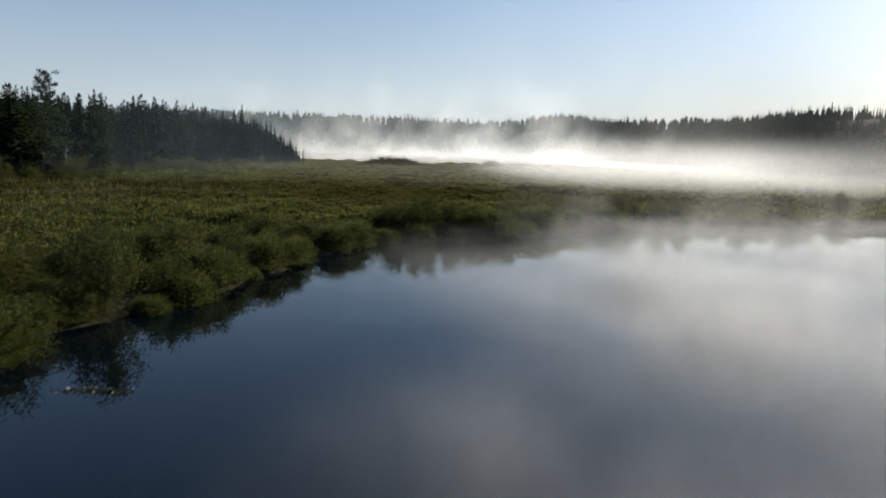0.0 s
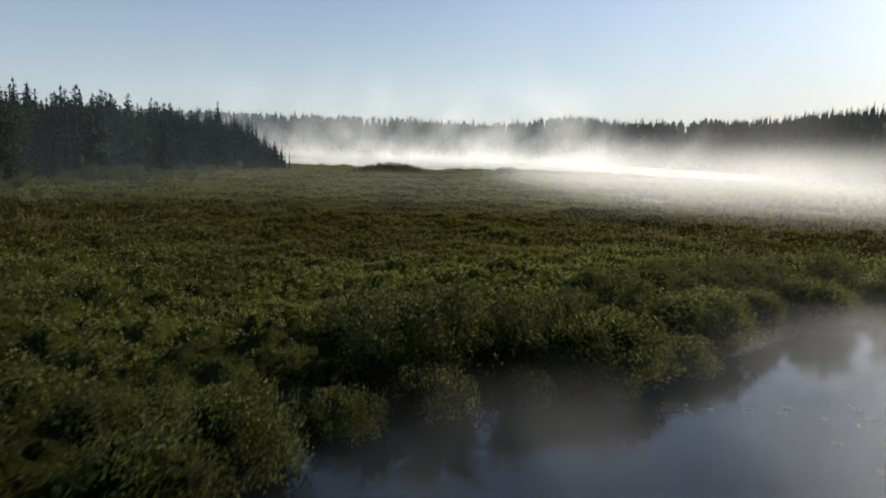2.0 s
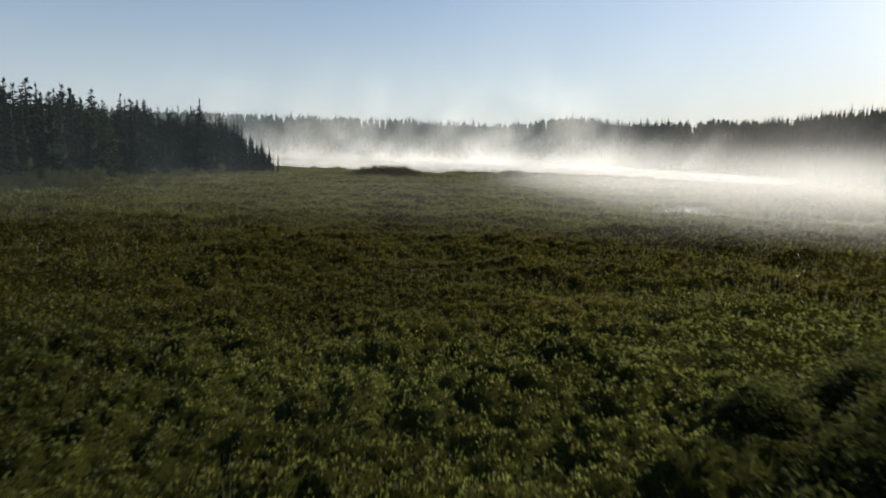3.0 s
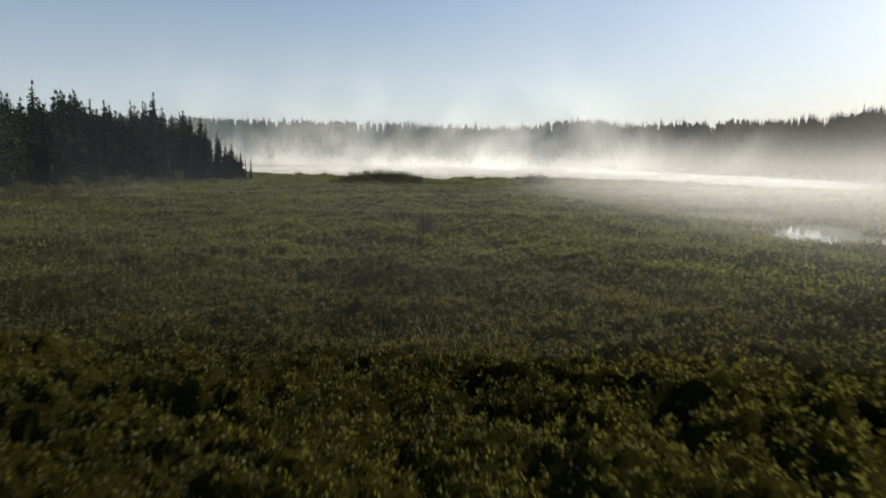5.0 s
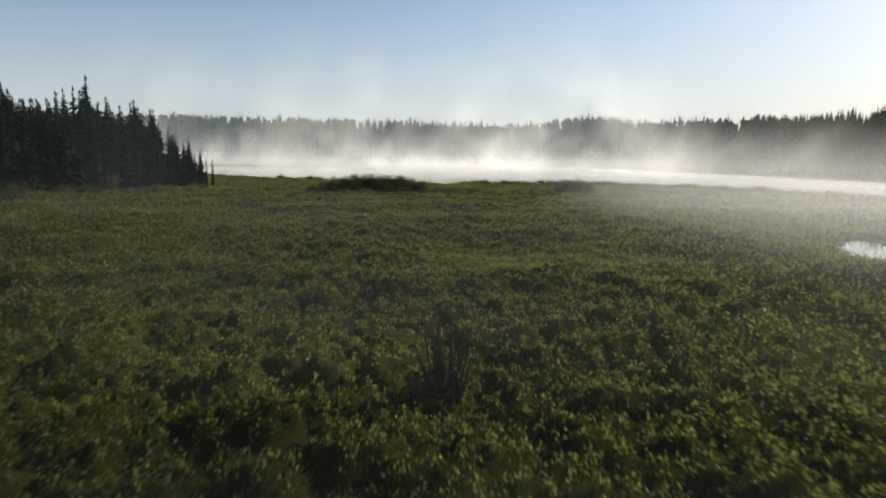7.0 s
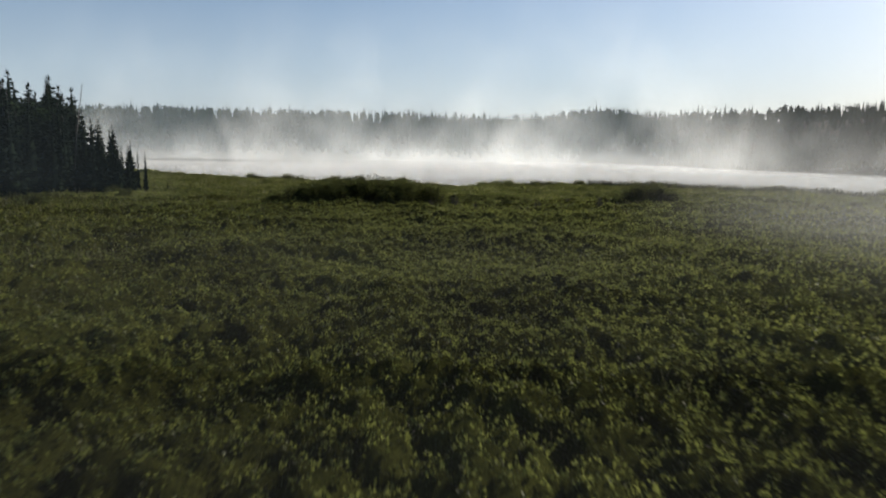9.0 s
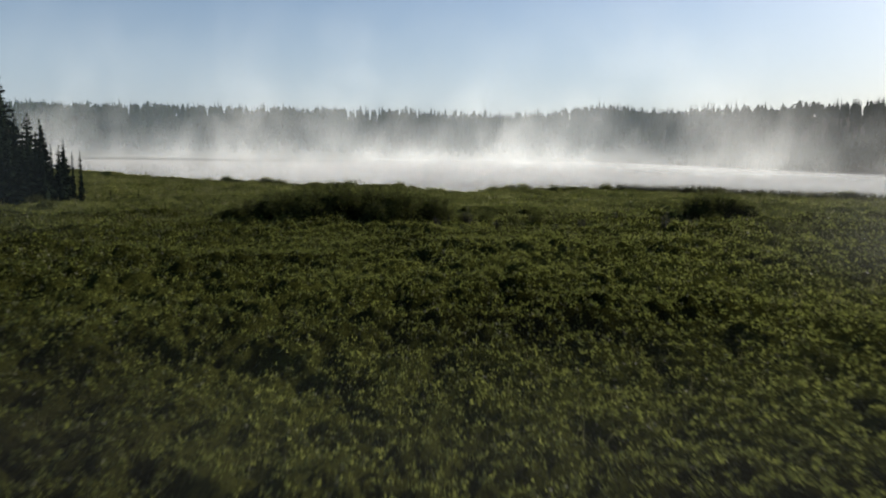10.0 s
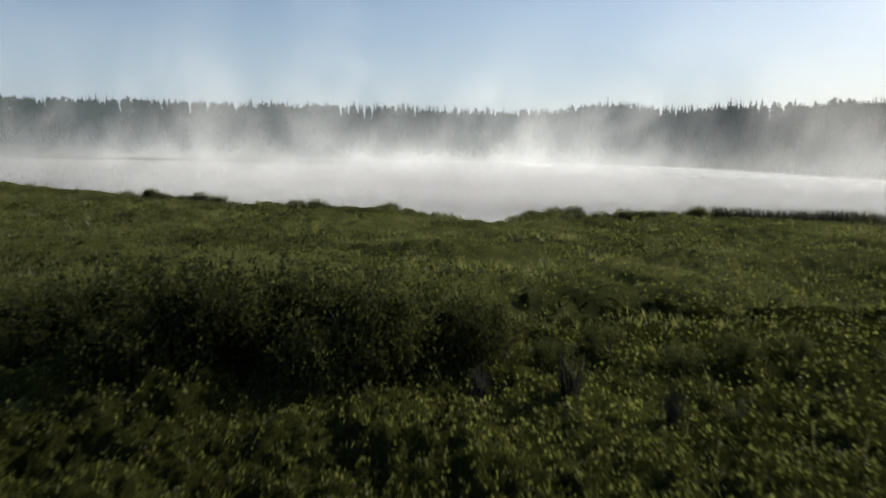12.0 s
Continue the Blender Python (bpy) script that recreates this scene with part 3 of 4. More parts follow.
models = []
for k in range(6):
    tall = 10.0
    wide = (1.5, 1.25, 1.7, 1.15, 1.45, 1.85)[k]
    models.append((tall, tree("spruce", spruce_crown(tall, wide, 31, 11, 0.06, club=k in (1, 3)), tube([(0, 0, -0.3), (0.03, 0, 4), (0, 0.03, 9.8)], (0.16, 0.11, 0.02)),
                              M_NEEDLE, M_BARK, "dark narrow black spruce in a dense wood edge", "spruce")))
birches = []
for k in range(2):
    birches.append((10.0, tree("birch", broad_crown(10, 2.3, 2300, 0.36, 0.02), joined([tube([(0, 0, -0.3), (0.1, 0, 4), (0, 0.1, 9)], (0.13, 0.1, 0.02))] +
                  [tube([(0.05, 0, 3.0 + j), (math.cos(j * 2.1), math.sin(j * 2.1), 4.5 + j)], (0.05, 0.015), 4) for j in range(5)]), M_BIRCH, M_WHITE, "broadleaf birch with dull green crown among spruces", "birch")))


def stand(model, x, y, tall, turn=None, slim=1.0):
    """A copy of a model tree, scaled to a height, on the ground."""
    ten, ob = model
    s = tall / ten
    m = pose(float(x), float(y), float(land_height(np.array([x]), np.array([y]))[0]), 0, 0, rng.uniform(0, 360) if turn is None else turn)
    c = copy_thing(ob, m)
    c.scale = (s * slim * rng.uniform(0.9, 1.1),) * 2 + (s,)
    return c


def edge_height(x, y):
    """Tree height over the left wood: tall inside, falling off to the tip of the spit."""
    tip = np.clip((-41.0 - x) / 17.0, 0, 1)
    return 4.2 + 9.6 * tip ** 1.05


spots, tries = [], 0
while len(spots) < 430 and tries < 60000:
    tries += 1
    x, y = rng.uniform(-92, -41.5), rng.uniform(60, 226)
    if depth_in(WOOD_LEFT, np.array([x]), np.array([y]))[0] < 0.2:
        continue
    into = min(depth_in(WOOD_LEFT, np.array([x]), np.array([y]))[0], 30)
    if rng.uniform() > math.exp(-into / 16):
        continue
    if any((x - a) ** 2 + (y - b) ** 2 < (1.2 + 0.03 * into) ** 2 for a, b in spots):
        continue
    spots.append((x, y))
for x, y in spots:
    h = float(edge_height(x, y)) * rng.uniform(0.82, 1.07)
    leafy = x < -57 and rng.uniform() < (0.6 if y < 128 else 0.18)
    stand(birches[rng.integers(2)] if leafy else models[rng.integers(6)], x, y, h * (0.84 if leafy else 0.95 if y < 128 else 1.0), None, 1.22)
for x, y, h in ((-57.3, 201, 16.2), (-59.5, 201.5, 14.8), (-65.5, 210, 15.4), (-76, 209, 15.6), (-66.3, 158, 14.2), (-63, 154.3, 14.9), (-67.5, 236 - 22, 14.0), (-74, 201, 15.4)):
    stand(models[rng.integers(6)], x, y, h)
# a tall pine with an open crown of level boughs
pine = tagged(new("pine"), "tall dark pine with an open layered crown above the wood", "pine")
pine.matrix_world = pose(-64.4, 115.0, float(land_height(np.array([-64.4]), np.array([115.0]))[0]))
mesh_object("trunk", *tube([(0, 0, -0.3), (0.1, 0, 8), (0.0, 0.1, 16.0)], (0.22, 0.16, 0.04)), M_BARK, pine, True)
boughs = []
for z in np.arange(10.2, 16.2, 0.62):
    n = int(rng.integers(5, 8))
    turn = rng.uniform(0, 2 * math.pi, n)
    reach = (1.9 - 0.16 * abs(z - 13.2)) * rng.uniform(0.6, 1.1, n)
    out = np.c_[np.cos(turn), np.sin(turn), rng.uniform(0.05, 0.3, n)]
    for k in range(n):
        mesh_object("branch", *tube([(0, 0, z), tuple(np.array([0, 0, z]) + out[k] * reach[k])], (0.035, 0.012), 4), M_BARK, pine, True)
        tuft = np.array([0, 0, z]) + out[k] * reach[k] * rng.uniform(0.55, 1.05, (26, 1)) + rng.normal(0, 0.14, (26, 3))
        boughs.append(leaves(tuft, rng.normal(0, 0.8, (26, 3)) + [0, 0, 0.5], rng.uniform(0.25, 0.5, 26), 0.5, False))
mesh_object("needles", *joined(boughs), M_NEEDLE, pine)
# single small spruces on the tip of the spit
for x, y, h in ((-48.5, 203, 10.3), (-47.5, 206, 9.6), (-47, 201, 8.8), (-46.3, 204, 8.3), (-45.6, 209, 7.8), (-45.2, 203.5, 7.2), (-44.4, 206, 6.5), (-44, 210, 6.0), (-43.2, 205, 5.5), (-49.5, 206, 11.2), (-50.5, 201, 11.6), (-51, 208, 12.2)):
    stand(models[rng.integers(6)], x, y, h, None, 0.8)
for x, y, h in ((-41.6, 208.2, 5.1), (-43.0, 209.5, 5.0), (-43.6, 207.0, 4.6), (-44.6, 208.8, 5.6), (-45.6, 206.8, 6.0), (-40.0, 210.5, 1.7), (-37.5, 211, 1.3)):
    stand(models[(1, 3, 4)[rng.integers(3)]], x, y, h, None, 0.5)
for ten, ob in models + birches:
    for part in list(ob.children):
        bpy.data.objects.remove(part)
    bpy.data.objects.remove(ob)


def dead_trunk(x, y, tall, lean, thick, bark, label):
    """A dead stem, leaning, with a few broken side twigs."""
    z = float(land_height(np.array([x]), np.array([y]))[0])
    root = tagged(new("dead_tree"), label, "dead tree")
    root.matrix_world = pose(x, y, z, 0, 0, rng.uniform(-20, 20))
    mesh_object("trunk", *tube([(0, 0, -0.2), (lean * 0.35, 0.05, tall * 0.5), (lean, 0, tall)], (thick, thick * 0.7, thick * 0.25), 6), bark, root, True)
    for k in range(5):
        s = 0.45 + 0.1 * k
        p = np.array([lean * s, 0, tall * s])
        a = rng.uniform(0, 6.28)
        mesh_object("branch", *tube([p, p + np.array([math.cos(a), math.sin(a), 0.4]) * rng.uniform(0.3, 0.7)], (0.03, 0.01), 4), bark, root, True)
    return root


dead_trunk(-47.6, 203.5, 12.2, 1.6, 0.10, M_BARK, "grey dead spruce leaning out of the wood")
dead_trunk(-53.4, 99.0, 4.6, 0.15, 0.09, M_WHITE, "bare white birch stem at the wood edge")


# ---- woods round the lake, far off ----
def far_woods():
    shapes = []
    for k in range(8):
        if k < 4:
            shapes.append(spruce_crown(1.0, (0.15, 0.19, 0.13, 0.17)[k], 8, 4, 0.03, whole=False)[0])
        else:
            # a rounded crown of leaf clumps about a few limbs
            c = sphere_dirs(9, -0.5) * rng.uniform(0.3, 0.75, (9, 1)) * [0.24, 0.24, 0.45] + [0, 0, 0.55]
            p = c[rng.integers(0, 9, 60)] + rng.normal(0, 0.055, (60, 3))
            body = core([(0.05, 0.0), (0.17, 0.25), (0.19, 0.42), (0.13, 0.66), (0.06, 0.83), (0.01, 0.95)], 6, False)
            shapes.append(joined([body, leaves(p, rng.normal(0, 1, (60, 3)) + [0, 0, 0.3], 0.11 * rng.uniform(0.6, 1.3, 60), 0.8, False)])[0])
    xs, ys = rng.uniform(-420, 330, 60000), rng.uniform(150, 760, 60000)
    out = -depth_in(LAKE, xs, ys)
    north = (ys > 470) | ((xs > 88) & (ys > 215))
    ok = north & (out > 4) & (rng.uniform(size=60000) < np.exp(-(out - 4) / 85)) & (out < 120)
    xs, ys, out = xs[ok][:4100], ys[ok][:4100], out[ok][:4100]
    rx, ry = rng.uniform(86, 260, 9000), rng.uniform(205, 480, 9000)
    ro = -depth_in(LAKE, rx, ry)
    ok = (ro > 6) & (rng.uniform(size=9000) < np.exp(-(ro - 6) / 40))
    xs, ys, out = np.r_[xs, rx[ok][:950]], np.r_[ys, ry[ok][:950]], np.r_[out, ro[ok][:950]]
    # the wooded hump behind
    hx, hy = rng.normal(117, 42, 260), rng.normal(690, 22, 260)
    xs, ys, out = np.r_[xs, hx], np.r_[ys, hy], np.r_[out, np.full(260, 60.0)]
    zs = land_height(xs, ys)
    vs = []
    for x, y, z, o in zip(xs, ys, zs, out):
        leafy = vnoise(x, y, 40, 31) + rng.uniform(-0.35, 0.35) > 0.55
        s = shapes[rng.integers(4, 8) if leafy else rng.integers(0, 4)]
        h = rng.uniform(6.8, 10.6) * (0.75 + 0.25 * min(o / 20, 1)) * (0.92 if leafy else 1.08) * (1.22 if rng.uniform() < 0.06 else 1.0)
        h = h * (0.7 if x > 84 and y < 480 else 1.0)
        t = rng.uniform(0, 2 * math.pi)
        c, q = math.cos(t), math.sin(t)
        w = h * (rng.uniform(0.85, 1.15) if leafy else rng.uniform(1.1, 1.5))
        vs.append(np.c_[(s[:, 0] * c - s[:, 1] * q) * w + x, (s[:, 0] * q + s[:, 1] * c) * w + y, s[:, 2] * h + z])
    v = np.concatenate(vs)
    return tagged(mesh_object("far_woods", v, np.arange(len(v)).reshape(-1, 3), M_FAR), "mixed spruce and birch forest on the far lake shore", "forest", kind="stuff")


far_woods()


# ---- bushes ----
def bush_model(name, tall, wide, count, leaf, mat, stems, label, cat, bare=0.0, dome=0.0):
    """A bush of several leaning stems and many leaves; dome: how far leaves fill a mound down to the ground; bare: share of the stems' tops without leaves."""
    root = tagged(new(name), label, cat)
    ends = []
    for k in range(stems):
        a = rng.uniform(0, 2 * math.pi)
        r = wide * math.sqrt(rng.uniform(0.02, 1)) * 0.9
        h = tall * (1 - 0.45 * (r / wide) ** 2) * rng.uniform(0.75, 1.05)
        pts = [(0.25 * r * math.cos(a), 0.25 * r * math.sin(a), -0.15), (0.6 * r * math.cos(a + 0.2), 0.6 * r * math.sin(a + 0.2), h * 0.5), (r * math.cos(a), r * math.sin(a), h)]
        mesh_object("stem", *tube(pts, (0.024, 0.016, 0.006) if not bare else (0.035, 0.026, 0.012), 4), M_TWIG, root, True)
        ends.append(pts)
    e = np.array(ends)
    pick = rng.integers(0, stems, count)
    s = rng.uniform(0.15, 1.0 - bare, count) ** 0.7
    p = e[pick, 0] * ((1 - s) ** 2)[:, None] + 2 * e[pick, 1] * (s * (1 - s))[:, None] + e[pick, 2] * (s * s)[:, None]
    p = p + rng.normal(0, 0.09 * tall ** 0.5, (count, 3))
    if dome:
        m = int(count * dome)
        d = sphere_dirs(m, 0.0)
        lump = 0.8 + 0.4 * vnoise(d[:, 0] * 3, d[:, 1] * 3, 0.9, int(tall * 100))
        p[:m] = d * np.array([wide, wide, tall * 0.85]) * (lump * rng.uniform(0.75, 1.0, m))[:, None]
    p[:, 2] = np.maximum(p[:, 2], 0.0)
    way = rng.normal(0, 0.6, (count, 3)) + [0, 0, 0.5]
    # closed core whose dark colour and body give the shade among inner twigs
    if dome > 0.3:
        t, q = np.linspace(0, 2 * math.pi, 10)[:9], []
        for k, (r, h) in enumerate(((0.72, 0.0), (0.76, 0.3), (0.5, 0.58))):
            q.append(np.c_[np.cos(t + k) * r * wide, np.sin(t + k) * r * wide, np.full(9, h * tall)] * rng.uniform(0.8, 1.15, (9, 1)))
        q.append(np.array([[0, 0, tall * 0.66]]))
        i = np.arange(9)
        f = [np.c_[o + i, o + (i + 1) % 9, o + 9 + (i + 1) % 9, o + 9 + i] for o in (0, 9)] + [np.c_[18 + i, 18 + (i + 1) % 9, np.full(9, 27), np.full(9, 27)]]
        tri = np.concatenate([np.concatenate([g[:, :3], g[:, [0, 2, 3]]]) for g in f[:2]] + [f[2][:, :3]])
        mesh_object("shaded_twig_mass", np.concatenate(q), tri, M_HEART, root)
    size = leaf * 1.15 * rng.uniform(0.6, 1.3, count)
    # tops of the mounded bushes take the sunlit tip colour
    lit_top = (p[:, 2] > tall * rng.uniform(0.6, 0.95, count)) & (dome > 0.7)
    mesh_object("foliage", *leaves(p[~lit_top], way[~lit_top], size[~lit_top], 0.55, False), mat, root)
    if lit_top.any():
        mesh_object("lit_leaves", *leaves(p[lit_top], way[lit_top] + [0, 0, 0.4], size[lit_top], 0.5, False), M_LIT_TIP, root)
    return root


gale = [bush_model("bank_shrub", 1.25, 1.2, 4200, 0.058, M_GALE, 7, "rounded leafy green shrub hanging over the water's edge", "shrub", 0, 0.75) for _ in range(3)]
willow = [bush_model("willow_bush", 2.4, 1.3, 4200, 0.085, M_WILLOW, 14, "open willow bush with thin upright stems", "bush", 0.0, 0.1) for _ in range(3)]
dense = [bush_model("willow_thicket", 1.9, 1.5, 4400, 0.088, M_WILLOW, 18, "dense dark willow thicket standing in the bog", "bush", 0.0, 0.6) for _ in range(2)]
thin = [bush_model("thin_willow", 1.5, 0.85, 420, 0.075, M_WILLOW, 20, "low thin-stemmed willow with few leaves", "bush", 0.0, 0.0) for _ in range(2)]
sparse = [bush_model("bare_willow", 1.75, 0.55, 160, 0.09, M_WILLOW, 24, "nearly bare willow with dark upright twigs", "bush", 0.3, 0.0) for _ in range(2)]


def plant(model, x, y, s=1.0, group="", up=0.0, flat=1.0):
    z = max(float(land_height(np.array([x]), np.array([y]))[0]), WATER - 0.05)
    c = copy_thing(model, pose(x, y, z + up, 0, 0, rng.uniform(0, 360)))
    c.scale = (s, s, s * flat)
    return tagged(c, group=group)


def along(points, step):
    pts = np.array(points, float)
    out = []
    for a, b in zip(pts[:-1], pts[1:]):
        n = max(1, int(np.hypot(*(b - a)) / step))
        out += [a + (b - a) * k / n for k in range(n)]
    return out


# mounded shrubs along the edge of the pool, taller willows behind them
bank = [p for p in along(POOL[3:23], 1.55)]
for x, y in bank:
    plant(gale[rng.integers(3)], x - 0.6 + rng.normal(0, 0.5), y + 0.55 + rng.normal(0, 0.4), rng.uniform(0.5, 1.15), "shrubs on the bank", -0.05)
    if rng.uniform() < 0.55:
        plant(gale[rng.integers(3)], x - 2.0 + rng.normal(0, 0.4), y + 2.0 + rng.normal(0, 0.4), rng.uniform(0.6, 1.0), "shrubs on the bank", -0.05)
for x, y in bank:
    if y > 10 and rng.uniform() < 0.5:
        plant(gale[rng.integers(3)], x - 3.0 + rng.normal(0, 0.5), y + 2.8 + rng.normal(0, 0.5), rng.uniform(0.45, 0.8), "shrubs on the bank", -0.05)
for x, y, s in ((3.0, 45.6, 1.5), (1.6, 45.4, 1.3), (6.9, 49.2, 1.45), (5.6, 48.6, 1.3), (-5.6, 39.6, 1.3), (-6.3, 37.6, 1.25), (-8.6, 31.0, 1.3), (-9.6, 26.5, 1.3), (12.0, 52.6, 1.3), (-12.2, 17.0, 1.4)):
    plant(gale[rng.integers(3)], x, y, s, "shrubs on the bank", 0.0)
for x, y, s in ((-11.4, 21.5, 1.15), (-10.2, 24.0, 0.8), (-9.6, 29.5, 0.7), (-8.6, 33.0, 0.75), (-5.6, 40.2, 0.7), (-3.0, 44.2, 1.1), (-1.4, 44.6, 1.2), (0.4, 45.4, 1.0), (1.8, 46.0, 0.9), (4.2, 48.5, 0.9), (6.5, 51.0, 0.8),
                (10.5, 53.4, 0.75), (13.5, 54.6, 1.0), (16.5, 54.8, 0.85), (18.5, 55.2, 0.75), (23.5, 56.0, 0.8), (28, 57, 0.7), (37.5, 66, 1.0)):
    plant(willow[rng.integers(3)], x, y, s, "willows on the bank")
# first eight are added to darken the left bank, in place of vignetting
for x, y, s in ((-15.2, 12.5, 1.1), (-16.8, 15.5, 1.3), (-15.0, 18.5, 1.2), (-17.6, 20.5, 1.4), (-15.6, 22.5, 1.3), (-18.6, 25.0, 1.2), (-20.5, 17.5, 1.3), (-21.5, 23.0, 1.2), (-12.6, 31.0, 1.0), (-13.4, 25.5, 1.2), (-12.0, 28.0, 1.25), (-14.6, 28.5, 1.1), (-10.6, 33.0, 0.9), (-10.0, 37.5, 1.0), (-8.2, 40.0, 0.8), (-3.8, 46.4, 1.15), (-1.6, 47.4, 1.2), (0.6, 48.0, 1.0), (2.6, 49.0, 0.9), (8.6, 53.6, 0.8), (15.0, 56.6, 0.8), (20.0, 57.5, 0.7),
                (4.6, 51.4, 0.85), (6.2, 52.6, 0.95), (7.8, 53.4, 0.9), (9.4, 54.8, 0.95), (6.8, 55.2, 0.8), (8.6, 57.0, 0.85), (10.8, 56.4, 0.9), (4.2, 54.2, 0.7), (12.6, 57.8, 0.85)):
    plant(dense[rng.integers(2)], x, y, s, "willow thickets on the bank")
# bushes on the open bog
plant(sparse[0], -4.7, 110.3, 1.35, "single bushes on the bog", 0.1)
plant(dense[0], -5.1, 110.2, 0.5, "single bushes on the bog", 0.15)
for x, y, s in ((-33.5, 96.5, 0.75), (-36, 100, 0.6), (-38, 118, 0.7), (-30, 122, 0.5), (-40, 135, 0.8), (-46, 140, 0.9), (-44, 126, 0.8), (-48, 112, 0.9), (-50, 150, 0.8), (-47, 165, 0.9), (-49, 178, 0.9), (-45, 190, 0.8), (-52, 130, 1.0), (-51, 96, 1.0), (-49, 84, 0.9)):
    plant(dense[rng.integers(2)], x, y, s, "thickets before the wood", 0, 0.85)
for k in range(90):
    y = rng.uniform(62, 204)
    x = -57 + 0.055 * (y - 60) + abs(rng.normal(0, 5.5)) - 1.5
    near = (x + 57) / 16
    plant((dense + willow + dense)[rng.integers(7)], x, y, rng.uniform(0.7, 1.5) * max(0.45, 1.15 - 0.6 * near), "thickets before the wood", 0, rng.uniform(0.7, 1.1))
# the thicket row near the end of the walk
for x, y, s in ((-19.4, 190.5, 1.15), (-17.4, 191.5, 1.35), (-15.2, 190.2, 1.4), (-13.0, 191.0, 1.35), (-11.0, 190.0, 1.25), (-9.2, 191.2, 1.05), (-16.4, 188.6, 0.9), (-12.0, 188.4, 0.85), (12.0, 196, 1.15), (13.9, 196.5, 1.1), (15.2, 195.6, 0.8), (-22.8, 192, 0.6)):
    plant(dense[rng.integers(2)], x, y, s * 1.15, "thicket row on the bog", 0, 1.1)
for x, y, s in ((-18.6, 189.4, 0.85), (-16.8, 190.4, 1.0), (-14.2, 189.6, 1.05), (-12.2, 190.6, 1.0), (-10.2, 189.0, 0.95), (-8.0, 190.0, 0.8), (-21.2, 191.5, 0.7)):
    plant(willow[rng.integers(3)], x, y, s * 1.2, "thicket row on the bog")
for k in range(16):
    x = -8.0 + k * 1.75 + rng.normal(0, 0.3)
    plant((sparse + thin + thin)[rng.integers(6)], x, 187.5 + rng.normal(0, 1.2) + 0.1 * x, rng.uniform(0.6, 0.85), "thin willows on the bog")
for x, y, s in ((-7.6, 191.4, 0.75), (-6.2, 190.6, 0.65), (-4.6, 191.6, 0.7), (-3.0, 190.2, 0.6), (-1.4, 190.6, 0.65), (0.4, 191.2, 0.55), (4.0, 191.6, 0.5), (12.4, 184.4, 0.6), (14.2, 185.6, 0.5), (16.2, 187.0, 0.55), (20.0, 182.4, 0.65), (17.2, 181.6, 0.5), (36.0, 197.0, 0.9)):
    plant(willow[rng.integers(3)], x, y, s * 0.85, "low willows beside the thicket", 0, 0.85)
# a low unbroken hedge on the lake shore
for a, b in ((-3, 16), (-24, -8), (-42, -29)):
    edge = [p for p in along(LAKE[4:17], 1.5) if a < p[0] < b]
    for x, y in edge:
        plant(dense[rng.integers(2)], x, y - 1.0 + rng.normal(0, 0.3), rng.uniform(0.7, 1.05), "hedge on the lake shore", 0, rng.uniform(0.4, 0.65))
# low bushes on the lake shore
for x, y, s in ((13.6, 234.8, 0.95), (11.3, 233.6, 0.6), (8.5, 231.8, 0.9), (6.4, 231.6, 1.1), (4.4, 232.4, 1.0), (2.6, 234.0, 1.2), (1.0, 234.6, 1.0), (-1.2, 233, 0.9), (-2.8, 231.6, 0.8), (-11, 235, 0.8), (-13.5, 235.8, 1.0), (-18, 237.4, 0.9),
                (-20.5, 238.2, 1.2), (-22.5, 239, 1.1), (-31, 242.5, 1.2), (-33, 243.6, 1.3), (-35, 245, 1.0), (-41, 251, 1.1), (-45, 254, 1.0), (27, 232.5, 0.9), (38, 222, 1.1), (45, 209, 1.2), (29.3, 188.6, 1.3), (37.9, 189, 1.2)):
    plant(gale[rng.integers(3)], x, y, s, "shrubs on the lake shore", 0.05, 0.95)
for ob in gale + willow + dense + sparse + thin:
    for part in list(ob.children):
        bpy.data.objects.remove(part)
    bpy.data.objects.remove(ob)


# ---- floating leaves on the pool ----
def pads(count, box, size):
    x, y = rng.uniform(box[0], box[1], count * 4), rng.uniform(box[2], box[3], count * 4)
    ok = (depth_in(POOL, x, y) > 1.0) & (vnoise(x, y, 1.6, 41) > 0.55)
    x, y = x[ok][:count], y[ok][:count]
    v, f = [], []
    for a, b in zip(x, y):
        r, t = size * rng.uniform(0.5, 1.3), rng.uniform(0, 6.28)
        o = len(v)
        v += [(a + r * math.cos(t + k * 1.02) * (1 if k else 0.3), b + r * math.sin(t + k * 1.02) * (1 if k else 0.3), WATER + 0.006 + 0.01 * rng.uniform()) for k in range(6)]
        f.append([o + k for k in range(6)])
    return tagged(mesh_object("floating_leaves", v, f, M_PAD), "small pale leaves floating on the still water", "water plants", kind="stuff")


pads(60, (3.5, 12, 34, 44), 0.09)
tagged(mesh_object("sedge_mat", *leaves(np.c_[rng.normal(-8.3, 0.35, 300), rng.normal(14.8, 0.06, 300), np.full(300, WATER)], rng.normal(0, 1, (300, 3)) * [1, 1, 0.1] + [0, 0, 0.15], rng.uniform(0.05, 0.16, 300), 0.3), M_PAD), "small brown mat of sedge floating on the water", "water plants", kind="stuff")


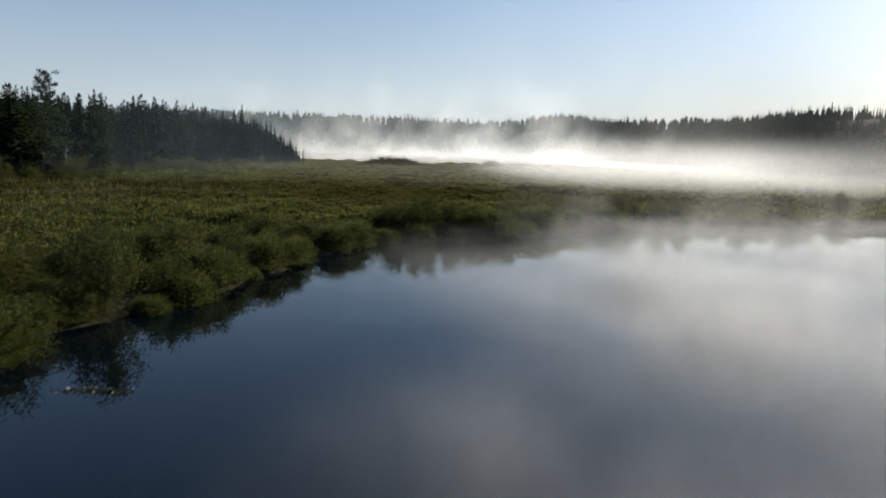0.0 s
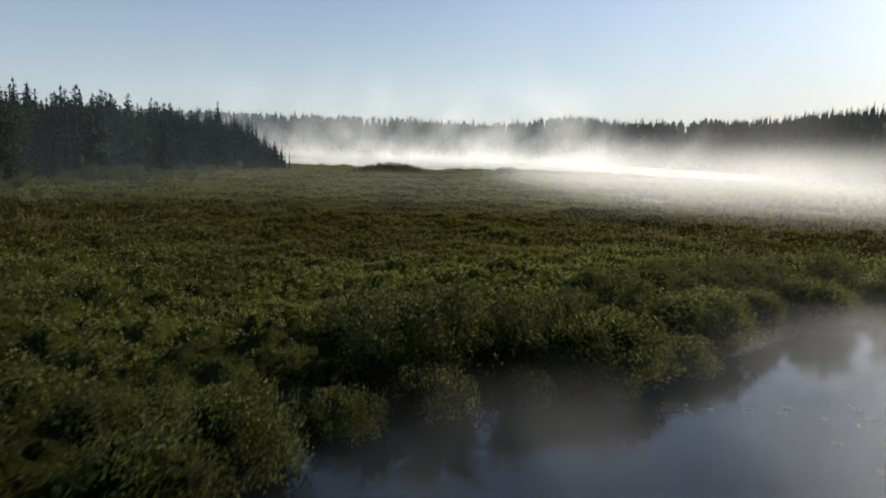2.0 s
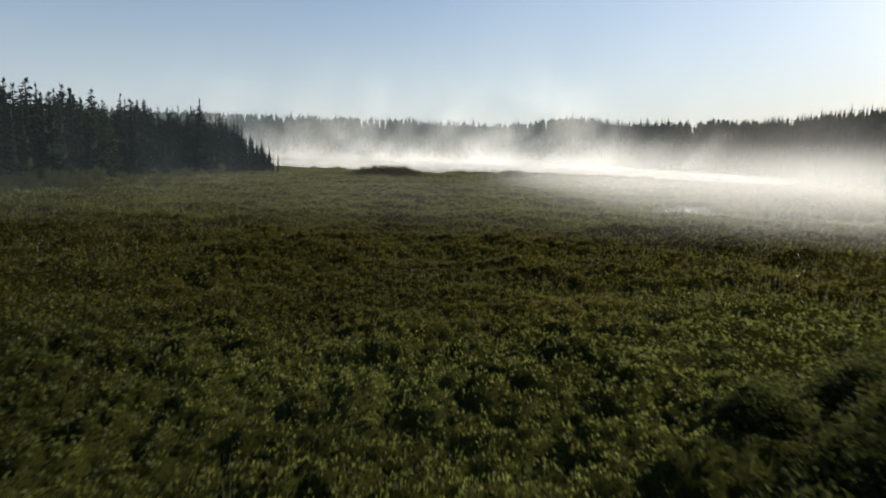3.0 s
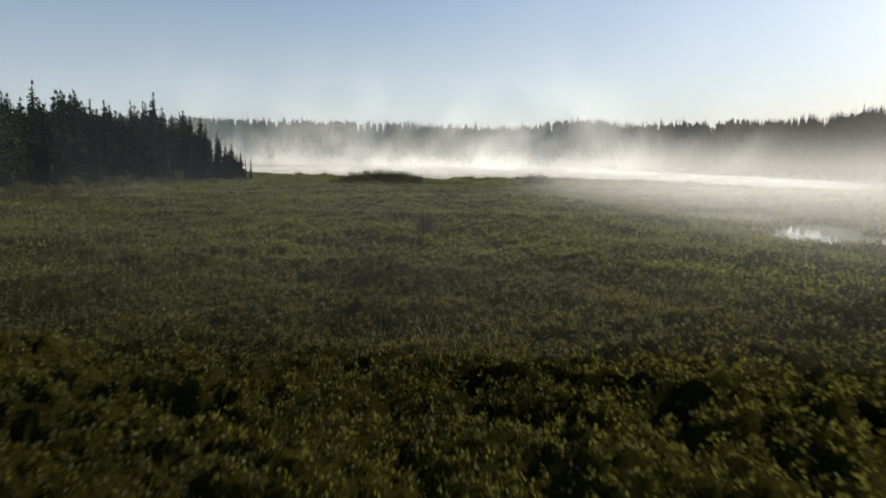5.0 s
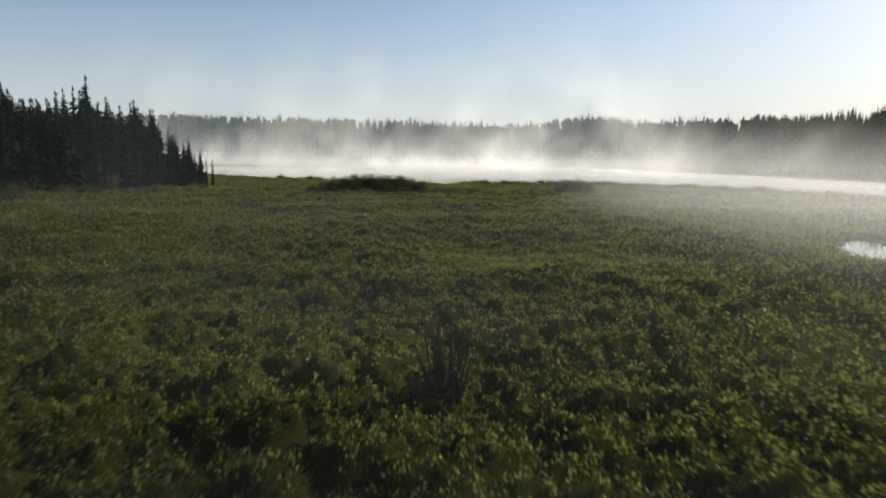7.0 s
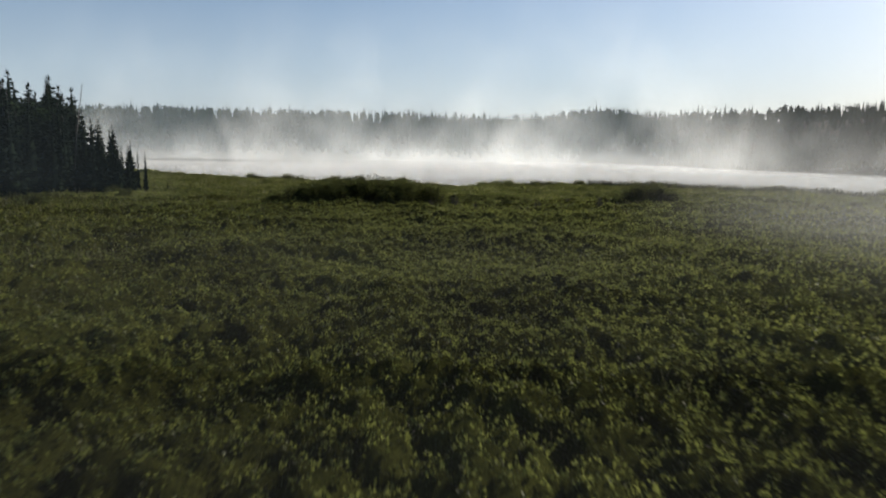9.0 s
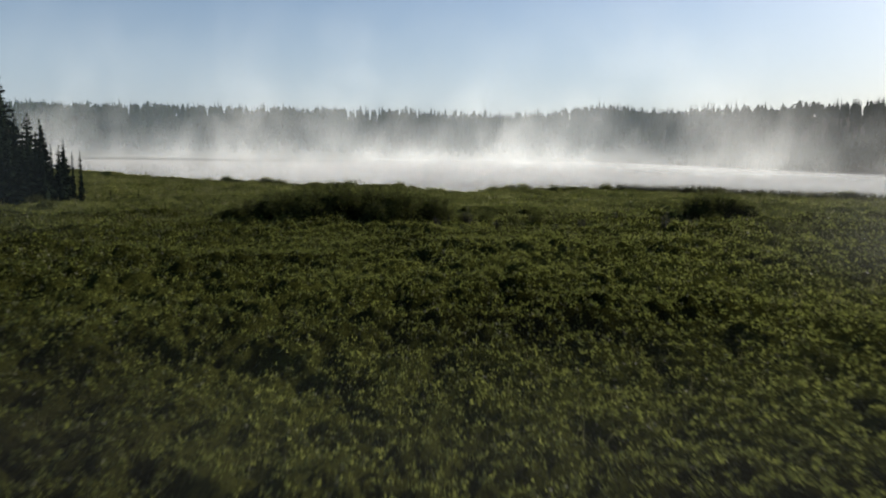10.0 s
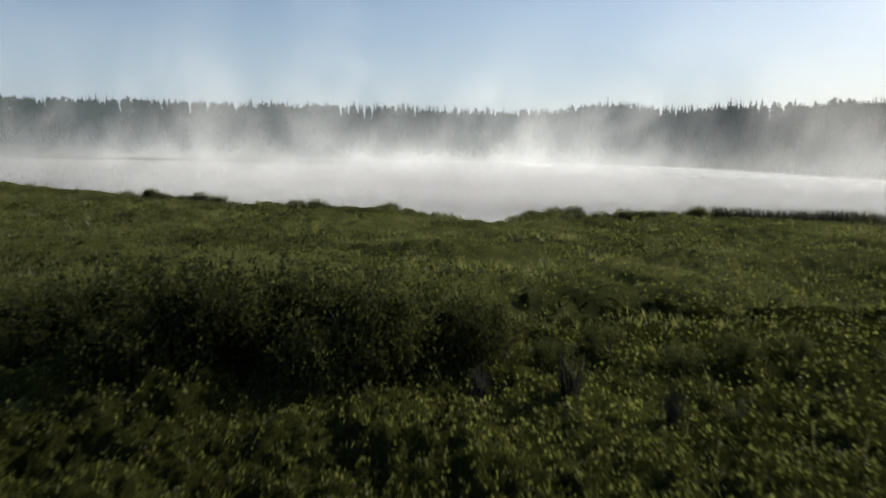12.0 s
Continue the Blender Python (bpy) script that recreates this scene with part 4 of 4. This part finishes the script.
# ---- mist ----
def veil(x0, x1, y0, y1, top, mat, label, sway=6.0, base=WATER + 0.02, bend=0.0):
    """One veil of mist: a billowing upright sheet from the water to the top height, along a line in plan."""
    nu, nv = 48, 10
    u, v = np.meshgrid(np.linspace(0, 1, nu), np.linspace(0, 1, nv))
    ph = rng.uniform(0, 6.28, 3)
    off = sway * (np.sin(u * 7 + ph[0]) * 0.5 + np.sin(u * 17 + ph[1] + v * 2) * 0.25) + bend * 4 * u * (1 - u)
    x = x0 + (x1 - x0) * u
    y = y0 + (y1 - y0) * u + off + v * sway * 0.4
    z = base + (top - base) * v
    q = (np.arange(nv - 1)[:, None] * nu + np.arange(nu - 1)[None, :]).ravel()
    f = np.c_[q, q + 1, q + nu + 1, q + nu]
    ob = mesh_object("mist", np.c_[x.ravel(), y.ravel(), z.ravel()], f, mat, smooth=True)
    uv = ob.data.uv_layers.new(name="UVMap")
    flat = np.c_[u.ravel(), v.ravel()][f.ravel()].astype(np.float32)
    uv.data.foreach_set("uv", flat.ravel())
    return tagged(ob, label, "mist", kind="stuff")


def layer(poly, box, step, height, rim, mat, label, east=None, south=None):
    """A level layer of mist over a water: thins out towards the rim of the polygon; east: (x0, x1) over which it thickens eastwards."""
    ax, ay = np.arange(box[0], box[1] + 1, step), np.arange(box[2], box[3] + 1, step)
    X, Y = np.meshgrid(ax, ay)
    fade = np.clip((depth_in(poly, X, Y) + 1.0) / rim, 0, 1)
    if east:
        s = np.clip((X + 9 * (vnoise(X, Y, 9.0, 81) - 0.5) - east[0]) / (east[1] - east[0]), 0, 1)
        fade = fade * s * s * (3 - 2 * s)
    if south:
        fade = fade * np.clip((south[0] - Y) / (south[0] - south[1]), 0.4, 1)
    n = len(ax)
    q = (np.arange(len(ay) - 1)[:, None] * n + np.arange(n - 1)[None, :]).ravel()
    f = np.c_[q, q + 1, q + n + 1, q + n]
    f = f[(fade.ravel()[f] > 0).any(1)]
    Z = np.full(X.shape, height)
    ob = mesh_object("mist", np.c_[X.ravel(), Y.ravel(), Z.ravel()], f, mat, smooth=True)
    uv = ob.data.uv_layers.new(name="UVMap")
    flat = np.c_[fade.ravel() * 0.146, 0 * fade.ravel()][f.ravel()].astype(np.float32)
    uv.data.foreach_set("uv", flat.ravel())
    return tagged(ob, label, "mist", kind="stuff")


M_MIST_LOW = mist_material("dense mist on the lake", 0.24, 40.0, 0.022, 0.30, 0.62, 0.0, 0.75, 0.5, 0.3, 0.0, 0.08, (-90.0, 35.0), tint=(0.58, 0.60, 0.61))
M_MIST_BANK = mist_material("mist bank on the lake", 0.235, 4.2, 0.045, 0.30, 0.65, 0.5, 0.35, 0.6, 1.0, 3.0, 0.35)
M_MIST_PLUME = mist_material("rising mist plumes", 0.24, 13.0, 0.055, 0.46, 0.70, 0.12, 0.0, 0.8, 1.0, 4.5, 0.35, (-130.0, 10.0))
M_MIST_HIGH = mist_material("thin high mist", 0.07, 60.0, 0.016, 0.36, 0.72, 0.4, 0.05, 0.5, 1.0, 6.0, 0.3)
M_MIST_SHORE = mist_material("mist along the far shore", 0.235, 5.5, 0.03, 0.25, 0.65, 0.4, 0.45, 0.6, 1.0, 0.8, 0.6)
M_MIST_BOG = mist_material("thin mist over the bog", 0.078, 6.0, 0.05, 0.3, 0.7, 0.3, 0.5, 0.5, 1.0, 2.4, 0.0, (-1.0, 26.0))
M_MIST_SWARD = mist_material("ground mist on the bog", 0.022, 6.0, 0.04, 0.3, 0.7, 0.3, 0.5, 0.5, 1.0, 2.4, 0.25, (-46.0, 20.0))
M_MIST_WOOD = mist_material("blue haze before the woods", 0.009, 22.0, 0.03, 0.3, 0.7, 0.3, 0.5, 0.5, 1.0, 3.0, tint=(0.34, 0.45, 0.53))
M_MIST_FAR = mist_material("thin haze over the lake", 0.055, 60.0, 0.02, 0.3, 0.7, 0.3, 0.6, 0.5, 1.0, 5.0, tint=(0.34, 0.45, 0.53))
M_MIST_EAST = mist_material("haze before the east wood", 0.2, 34.0, 0.03, 0.3, 0.7, 0.3, 0.6, 0.5, 1.0, 3.0)
M_MIST_POOL = mist_material("steam over the pool", 0.10, 3.4, 0.3, 0.42, 0.72, 0.25, 0.05, 0.2, 1.0, 1.6)
M_MIST_FILM = mist_material("thin steam on the pool", 0.235, 30.0, 0.16, 0.40, 0.68, 0.0, 0.15, 0.5, 0.7)
for z in np.linspace(-0.5, 0.9, 11):
    layer(LAKE, (-330, 100, 180, 560), 5.0, z, 14.0, M_MIST_LOW, "dense white mist lying on the lake")
for x0, x1, y0, y1, bend in ((-110, 90, 292, 238, -24), (-150, 92, 320, 262, -10), (-200, 90, 360, 300, 0), (-230, 82, 410, 350, 0), (-240, 78, 470, 420, 0)):
    veil(x0, x1, y0, y1, 14, M_MIST_BANK, "white mist bank rolling on the lake", 2.0, bend=bend)
for x0, x1, y0, y1 in ((-110, 88, 286, 250), (-114, 88, 289, 254), (-150, 92, 315, 275), (-154, 92, 319, 280), (-200, 92, 350, 315), (-204, 92, 355, 321), (-230, 86, 420, 370), (-232, 86, 426, 377), (-240, 70, 490, 450), (-242, 70, 495, 456)):
    veil(x0, x1, y0, y1, 46, M_MIST_PLUME, "sunlit mist plumes rising off the lake", 2.5)
veil(-150, 110, 310, 275, 130, M_MIST_HIGH, "thin mist drifting high over the lake", 3)
for k in range(23):
    y0 = 82 + k * 4.0
    veil(path_x(y0) + 4 + 3 * (k % 4), 68, y0, y0 - 10, 8.0, M_MIST_BOG, "thin morning mist over the wet bog", 2.0)
for k in range(9):
    y0 = 86 + k * 8.0
    veil(-50, 70, y0, y0 - 5, 3.4, M_MIST_SWARD, "low ground mist on the wet bog", 2.0)
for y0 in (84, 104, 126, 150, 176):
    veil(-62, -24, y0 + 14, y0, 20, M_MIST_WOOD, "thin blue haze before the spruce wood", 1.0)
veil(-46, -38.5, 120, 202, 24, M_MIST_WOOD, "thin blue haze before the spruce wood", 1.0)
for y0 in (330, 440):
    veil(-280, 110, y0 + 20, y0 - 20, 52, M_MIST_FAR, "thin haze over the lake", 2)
for x0, x1, y0, y1 in ((-230, 70, 528, 448), (-200, 76, 500, 420)):
    veil(x0, x1, y0, y1, 22, M_MIST_SHORE, "white mist along the far shore", 2.0, bend=12)
veil(40, 230, 170, 236, 40, M_MIST_EAST, "thin haze before the shore wood", 3)
for x0, x1, y0, y1 in ((2, 38, 39, 41), (2, 36, 35, 36), (2, 34, 31, 32), (2, 32, 27, 28), (2, 30, 23, 24), (2, 28, 19, 20), (3, 26, 15, 16), (3, 24, 11, 12)):
    veil(x0, x1, y0, y1, 5.0, M_MIST_POOL, "steam rising off the pool", 1.0)
for z in np.linspace(-0.5, 0.5, 8):
    layer(POOL, (-8, 118, -68, 62), 2.0, z, 5.0, M_MIST_FILM, "thin steam hanging on the pool", (-2.5, 13), (44, 26))
